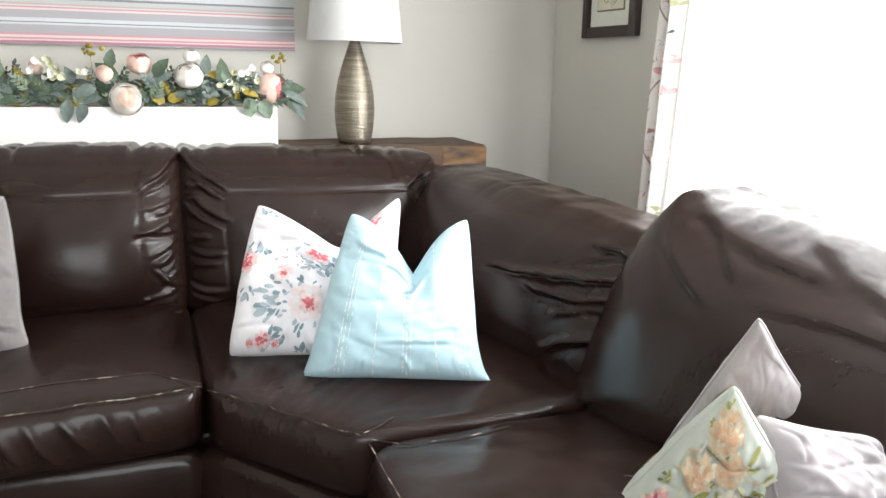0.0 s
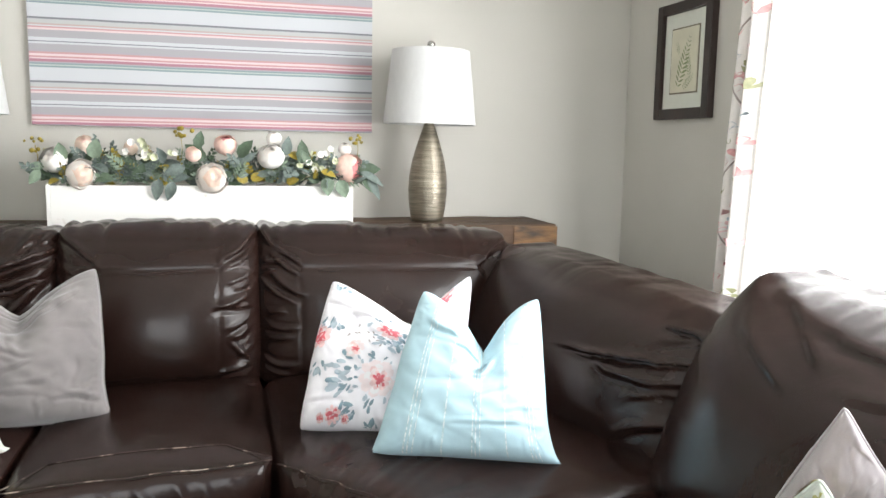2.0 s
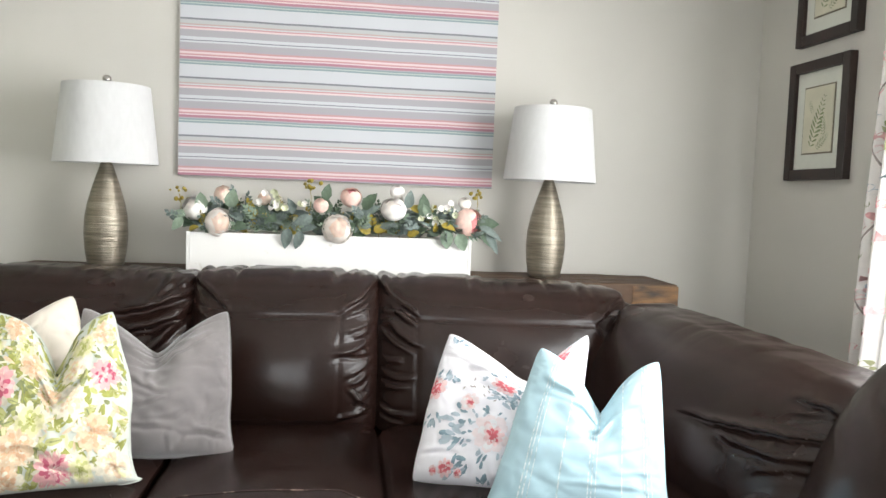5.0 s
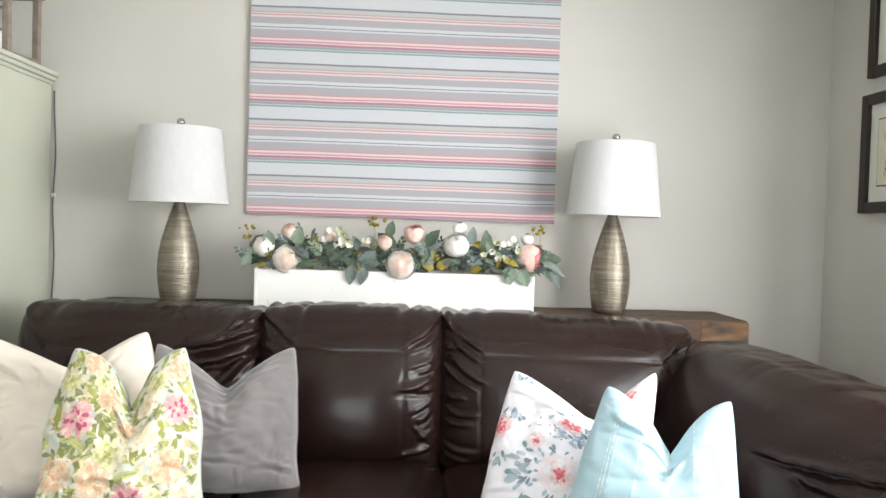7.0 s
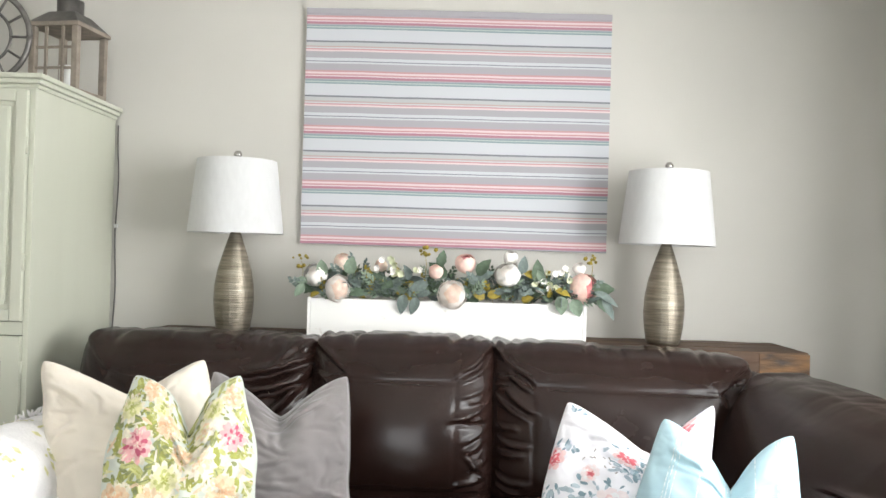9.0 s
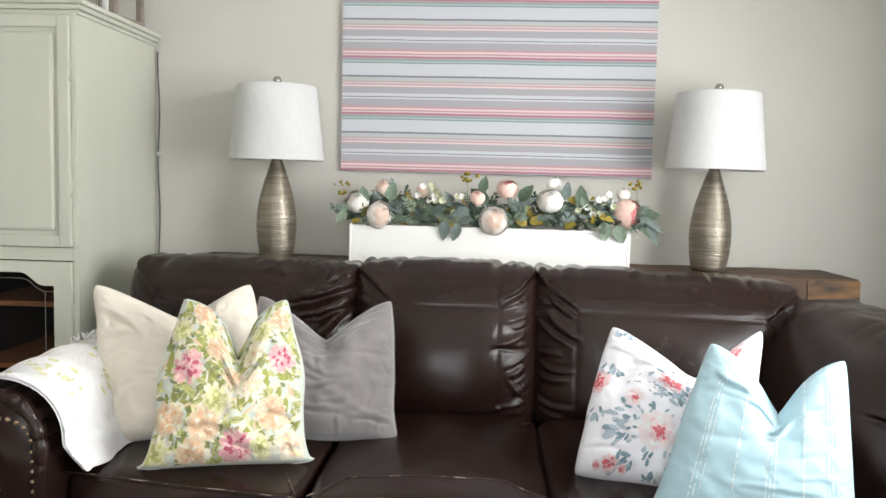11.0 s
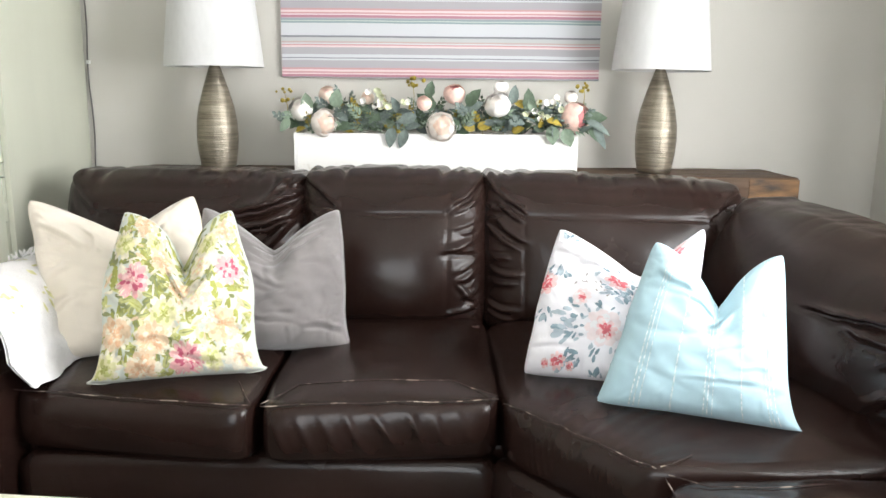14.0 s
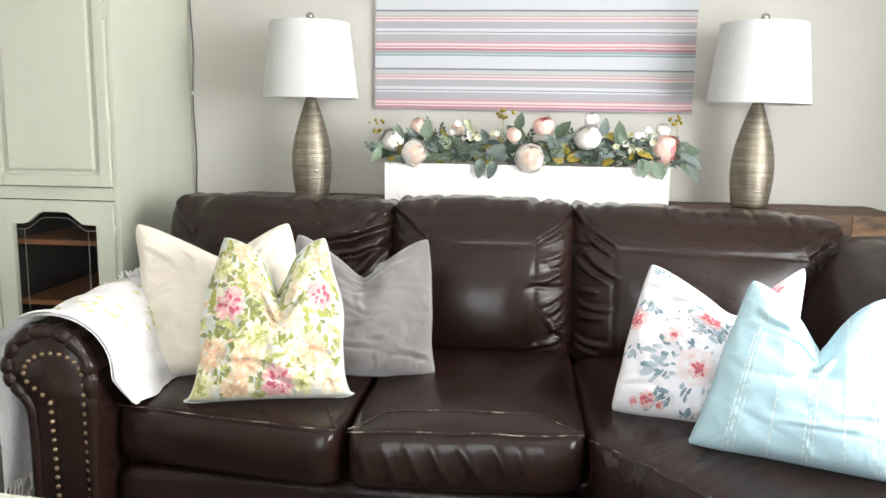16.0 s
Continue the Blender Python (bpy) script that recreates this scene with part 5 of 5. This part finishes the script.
def picture(yc, zc, w, h, seed, label):
    pic = thing("framed_picture", (XR, yc, zc), label, "picture", "framed botanical prints")
    t, d = 0.042, 0.032
    boxes("frame_side", [(-d, 0, -w / 2, -w / 2 + t, -h / 2, h / 2)], FRAME, pic, 0.004)
    boxes("frame_side", [(-d, 0, w / 2 - t, w / 2, -h / 2, h / 2)], FRAME, pic, 0.004)
    boxes("frame_rail", [(-d + 0.001, 0, -w / 2 + t, w / 2 - t, -h / 2, -h / 2 + t)], FRAME, pic, 0.004)
    boxes("frame_rail", [(-d + 0.001, 0, -w / 2 + t, w / 2 - t, h / 2 - t, h / 2)], FRAME, pic, 0.004)
    iw, ih = w / 2 - t, h / 2 - t
    boxes("mat_board", [(-0.014, -0.004, -iw, iw, -ih, ih)], MATBOARD, pic)
    pw, ph = iw - 0.052, ih - 0.058
    boxes("print_border", [(-0.0165, -0.014, -pw, pw, -ph, ph)], PRINTLINE, pic)
    boxes("botanical_print", [(-0.019, -0.0165, -pw + 0.006, pw - 0.006, -ph + 0.006, ph - 0.006)], PRINTPAPER, pic)
    rng = random.Random(seed)

    def sprig(y0, z0, ang, length, n):
        bm = bmesh.new()
        for k in range(n):
            t = k / n
            cy, cz = y0 + length * t * math.cos(ang), z0 + length * t * math.sin(ang)
            for s in (-1, 1):
                a = ang + s * 0.95
                l = length * 0.24 * (1 - t) ** 0.8 * min(1, 0.45 + 2 * t) + 0.005
                pts = petal(cy, cz, a, l, l * 0.15, 7)
                bm.faces.new([bm.verts.new((-0.0205, p[0], p[1])) for p in pts])
        part("fern_sprig", bm, FERN, pic, "green drawn fern")
    sprig(0.035, -0.10, 1.95, 0.215, 12)
    sprig(-0.005, -0.11, 2.5, 0.09, 8)
    sprig(-0.045, -0.06, 1.35, 0.10, 9)
    sprig(0.035, 0.03, 1.2, 0.05, 6)
    return pic


picture(-0.485, 1.600, 0.385, 0.462, 3, "green fern print in a dark espresso wood frame")
picture(-0.510, 2.125, 0.385, 0.462, 4, "upper fern print in a dark espresso wood frame")

# ---------------------------------------------------------------- curtain
curtain = thing("curtain", (1.74, -0.98, 0.02), "white linen curtain with a trailing flower print beside the window", "curtain")


def curtain_at(u, z, lift=0.0):
    w = 0.120
    y = 0.105 - w * u - 0.075 * (z - 0.75)
    x = 0.028 * math.sin(u * 14.0 + 0.4 * z) + 0.006 * noise.noise(Vector((u * 4, z * 2, 1)))
    return Vector((x - lift, y, z - 0.02))


bm = bmesh.new()
for off in (0.0, -0.004):
    g = [[bm.verts.new(curtain_at(i / 40, 0.02 + 2.46 * j / 60, off)) for j in range(61)] for i in range(41)]
    for i in range(40):
        for j in range(60):
            bm.faces.new((g[i][j], g[i + 1][j], g[i + 1][j + 1], g[i][j + 1]))
part("cloth", bm, CURTAIN, curtain)
CM = [BRANCH, ROSE2, BLUSH, SLATE2, flat("curtain_sage", (0.36, 0.37, 0.20)), flat("curtain_olive", (0.42, 0.42, 0.26)), flat("curtain_pink", (0.70, 0.42, 0.42))]


def cpatch(u, z, a, r, w, mi, lift=0.003):
    pts = [(u + (p[0]) / 0.120, z + p[1]) for p in petal(0, 0, a, r * 1.05, w * 1.0, 9)]
    pts = [(min(0.99, max(0.01, p[0])), p[1]) for p in pts]
    bm.faces.new([bm.verts.new(curtain_at(p[0], p[1], lift)) for p in pts]).material_index = mi


VINE = [(0.25, 0.06, 1.2), (0.22, 0.06, 2.0), (0.15, 0.14, 2.3), (0.5, 0.26, 1.0), (0.5, 0.26, 1.8), (0.42, 0.22, 3.4), (0.3, 0.38, 2.4), (0.55, 0.42, 0.5), (0.60, 0.12, 0.8), (0.58, 0.32, 1.0), (0.2, 0.46, 1.9), (0.35, 0.02, 2.7), (0.78, 0.20, 1.4), (0.82, 0.44, 1.8), (0.74, 0.02, 1.0), (0.45, 0.16, 0.4), (0.15, 0.30, 1.3), (0.5, 0.50, 2.0), (0.3, 0.24, 0.9)]
rng = random.Random(5)
for base in (0.72, 1.25, 1.80):
    prev = None
    bm = bmesh.new()
    for k in range(26):
        z = base + 0.54 * k / 25
        u = 0.40 + 0.20 * math.sin(k * 0.25 + base)
        if prev:
            q = [curtain_at(prev[0] - 0.012, prev[1], 0.0025), curtain_at(prev[0] + 0.012, prev[1], 0.0025), curtain_at(u + 0.012, z, 0.0025), curtain_at(u - 0.012, z, 0.0025)]
            bm.faces.new([bm.verts.new(p) for p in q]).material_index = 0
        prev = (u, z)
    for k, (du, dz, a) in enumerate(VINE):
        # a spray of three small leaves or petals of one colour
        mi = (4, 5, 6, 1, 2, 3, 2, 6)[(k + int(base * 4)) % 8]
        for j in (-1, 0, 1):
            cpatch(du, base + dz, a + 0.75 * j, rng.uniform(0.026, 0.042), rng.uniform(0.007, 0.012), mi)
    part("vine_print", bm, CM, curtain, "coral, blue and green trailing flower print")

# ---------------------------------------------------------------- cabinet
cab = thing("armoire", (-1.450, 0.0, 0), "pale sage painted wooden armoire with panelled and glazed doors", "cabinet")
W = 0.93
boxes("side_panel", [(-0.022, 0, -0.64, -0.012, 0, 1.80)], SAGE, cab, 0.002)
boxes("side_panel", [(-W, -W + 0.022, -0.64, -0.012, 0, 1.80)], SAGE, cab, 0.002)
# back and divider carry the cupboard's inner shade as their colour
boxes("back_panel", [(-W + 0.022, -0.022, -0.03, -0.012, 0.02, 1.79)], SHADEDIN, cab)
boxes("mid_shelf", [(-W + 0.022, -0.022, -0.63, -0.03, 0.955, 0.985)], SAGE, cab)
boxes("bottom_board", [(-W + 0.022, -0.022, -0.63, -0.03, 0.05, 0.08)], SAGE, cab)
boxes("plinth", [(-W, 0.004, -0.648, -0.012, 0, 0.09)], SAGE, cab, 0.004)
for z0, z1, ex in ((1.80, 1.815, 0.008), (1.815, 1.832, 0.02), (1.832, 1.850, 0.03)):
    boxes("cornice", [(-W - ex, ex, -0.64 - ex, -0.012, z0, z1)], SAGE, cab, 0.005)
boxes("divider", [(-W / 2 - 0.012, -W / 2 + 0.012, -0.635, -0.03, 0.08, 0.955)], SHADEDIN, cab)
boxes("face_rail", [(-W, -0.0185, -0.650, -0.640, 1.772, 1.80)], SAGE, cab, 0.002)
boxes("face_rail", [(-W, -0.0185, -0.652, -0.640, 0.948, 0.994)], SAGE, cab, 0.002)
boxes("face_stile", [(-0.018, 0.0015, -0.652, -0.640, 0.09, 1.80)], SAGE, cab, 0.002)
for z in (0.78, 0.55, 0.32):
    boxes("shelf", [(-W + 0.025, -W / 2 - 0.014, -0.58, -0.035, z - 0.010, z + 0.008)], SHELFWOOD, cab)
    boxes("shelf", [(-W / 2 + 0.014, -0.025, -0.58, -0.035, z - 0.010, z + 0.008)], SHELFWOOD, cab)


def panel_door(x0, x1, z0, z1):
    door = boxes("door", [(x0, x1, -0.658, -0.642, z0, z1)], SAGE, cab, 0.003)
    t = 0.040
    for s in ((x0, x0 + t, z0, z1), (x1 - t, x1, z0, z1), (x0 + t, x1 - t, z0, z0 + t), (x0 + t, x1 - t, z1 - t, z1)):
        boxes("door_frame", [(s[0], s[1], -0.668, -0.656, s[2], s[3])], SAGE, door, 0.004)
    boxes("raised_panel", [(x0 + t + 0.016, x1 - t - 0.016, -0.668, -0.650, z0 + t + 0.016, z1 - t - 0.016)], SAGE, door, 0.011)
    return door


panel_door(-W / 2 + 0.003, -0.020, 0.997, 1.792)
panel_door(-W + 0.006, -W / 2 - 0.003, 0.997, 1.792)


def glazed_door(x0, x1, z0, z1):
    """A framed glass door whose opening has a bowed top."""
    bm = bmesh.new()
    t, n = 0.062, 20
    outer, inner = [], []
    for k in range(n + 1):
        a = k / n
        x = x0 + t + (x1 - x0 - 2 * t) * a
        s = abs(2 * a - 1)
        top = z1 - 0.085 + 0.045 * (1 - min(1, max(0, (s - 0.25) / 0.5)) ** 2 * (3 - 2 * min(1, max(0, (s - 0.25) / 0.5))))
        inner.append((x, top))
    loops = []
    for y in (-0.668, -0.644):
        i = [bm.verts.new((x, y, z)) for x, z in inner] + [bm.verts.new((x1 - t, y, z0 + t)), bm.verts.new((x0 + t, y, z0 + t))]
        o = [bm.verts.new((x0 if k == 0 else x1 if k == n else x, y, z1)) for k, (x, z) in enumerate(inner)] + [bm.verts.new((x1, y, z0)), bm.verts.new((x0, y, z0))]
        for k in range(len(i)):
            k2 = (k + 1) % len(i)
            bm.faces.new((i[k], i[k2], o[k2], o[k]) if y > -0.65 else (i[k2], i[k], o[k], o[k2]))
        loops.append((i, o))
    for a, b in zip(loops[0], loops[1]):
        for k in range(len(a)):
            k2 = (k + 1) % len(a)
            bm.faces.new((a[k], a[k2], b[k2], b[k]))
    bmesh.ops.recalc_face_normals(bm, faces=bm.faces[:])
    door = part("door", bm, SAGE, cab, smooth=False)
    g = boxes("glass_pane", [(x0 + t - 0.005, x1 - t + 0.005, -0.654, -0.650, z0 + t - 0.005, z1 - 0.036)], GLASS, door)
    g.visible_shadow = False
    bm = bmesh.new()
    tube(bm, [(x, -0.656, z - 0.022) for x, z in inner], 0.002, 5)
    for f in (0.12, 0.88):
        x = x0 + t + (x1 - x0 - 2 * t) * f
        tube(bm, [(x, -0.656, z0 + t), (x, -0.656, z1 - 0.105)], 0.0018, 5)
    part("glass_lead", bm, ZINC, door)
    return door


d1 = glazed_door(-W / 2 + 0.003, -0.020, 0.10, 0.945)
d2 = glazed_door(-W + 0.006, -W / 2 - 0.003, 0.10, 0.945)
for d, x in ((d2, -W / 2 - 0.035),):
    bm = bmesh.new()
    bmesh.ops.create_icosphere(bm, subdivisions=2, radius=0.012, matrix=Matrix.Translation((x, -0.684, 0.70)))
    tube(bm, [(x, -0.684, 0.70), (x, -0.667, 0.70)], 0.006)
    part("knob", bm, SAGE, d)
for z in (0.83, 0.30, 1.20, 1.60):
    bm = bmesh.new()
    tube(bm, [(-0.018, -0.662, z - 0.03), (-0.018, -0.662, z + 0.03)], 0.006, 8)
    part("hinge", bm, SAGE, cab)

# lantern and clock on the armoire
lan = thing("lantern", (-1.545, -0.24, 1.8505), "weathered grey wooden lantern with a zinc roof on the armoire", "lantern")
lan.rotation_euler = (0, 0, radians(-8))
a = 0.090
boxes("base", [(-a - 0.012, a + 0.012, -a - 0.012, a + 0.012, 0, 0.018)], LANTERN, lan, 0.003)
for sx in (-1, 1):
    for sy in (-1, 1):
        boxes("post", [(sx * a - 0.012, sx * a + 0.012, sy * a - 0.012, sy * a + 0.012, 0.018, 0.255)], LANTERN, lan, 0.002)
boxes("top_rail", [(-a - 0.02, a + 0.02, -a - 0.02, a + 0.02, 0.255, 0.272)], LANTERN, lan, 0.003)
for k in (-0.035, 0.035):
    boxes("muntin", [(k - 0.005, k + 0.005, -a - 0.006, -a + 0.004, 0.018, 0.255)], LANTERN, lan)
for z in (0.095, 0.175):
    boxes("muntin", [(-a + 0.012, a - 0.012, -a - 0.004, -a + 0.002, z - 0.005, z + 0.005)], LANTERN, lan)
bm = bmesh.new()
q = [bm.verts.new((x * (a + 0.015), y * (a + 0.015), 0.272)) for x, y in ((-1, -1), (1, -1), (1, 1), (-1, 1))]
p = [bm.verts.new((x * 0.055, y * 0.055, 0.325)) for x, y in ((-1, -1), (1, -1), (1, 1), (-1, 1))]
for k in range(4):
    bm.faces.new((q[k], q[(k + 1) % 4], p[(k + 1) % 4], p[k]))
bm.faces.new(p)
part("roof", bm, ZINC, lan, smooth=False)
bm = bmesh.new()
lathe(bm, [(0.05, 0.323), (0.05, 0.38), (0.0, 0.38)], 24)
part("vent", bm, ZINC, lan)
bm = bmesh.new()
lathe(bm, [(0.0, 0.018), (0.035, 0.018), (0.035, 0.12), (0.0, 0.122)], 24)
part("candle", bm, TRIM, lan, "white pillar candle")

clock = thing("wall_clock", (-1.765, -0.44, 2.032), "round metal ringed clock leaning on the armoire", "clock")
bm = bmesh.new()
tube(bm, [(0.17 * math.cos(t), 0, 0.17 * math.sin(t) - 0.0) for t in np.linspace(0, 2 * math.pi, 49)], 0.011, 8)
part("outer_ring", bm, ZINC, clock)
bm = bmesh.new()
tube(bm, [(0.10 * math.cos(t), 0, 0.10 * math.sin(t)) for t in np.linspace(0, 2 * math.pi, 41)], 0.006, 8)
part("inner_ring", bm, ZINC, clock)
for k in range(12):
    t = k * math.pi / 6
    bm = bmesh.new()
    tube(bm, [(0.10 * math.cos(t), 0, 0.10 * math.sin(t)), (0.165 * math.cos(t), 0, 0.165 * math.sin(t))], 0.005, 6)
    part("hour_bar", bm, ZINC, clock)

# wall cable beside the armoire
cable = thing("wall_cable", (-1.438, -0.004, 0.1), "thin grey cable running down the wall beside the armoire", "cable")
bm = bmesh.new()
tube(bm, [(0.004 * math.sin(k * 0.8), 0, 1.68 * k / 30) for k in range(31)], 0.003, 6)
part("wire", bm, ZINC, cable)
boxes("clip", [(-0.008, 0.008, -0.006, 0.003, 1.243, 1.258)], TRIM, cable, 0.002, "white cable clip")

# ---------------------------------------------------------------- coffee table in front of the sofa
table = thing("coffee_table", (-0.85, -2.25, 0), "pale sage painted wooden coffee table in front of the sofa", "table")
table.rotation_euler = (0, 0, radians(-5.0))
boxes("tabletop", [(-0.62, 0.60, -0.36, 0.385, 0.415, 0.45)], CREAMPAINT, table, 0.008)
boxes("apron", [(-0.56, 0.54, -0.31, 0.335, 0.32, 0.416)], SAGE, table, 0.003)
for sx in (-0.55, 0.49):
    for sy in (-0.30, 0.285):
        boxes("leg", [(sx, sx + 0.04, sy, sy + 0.04, 0.0, 0.321)], SAGE, table, 0.004)
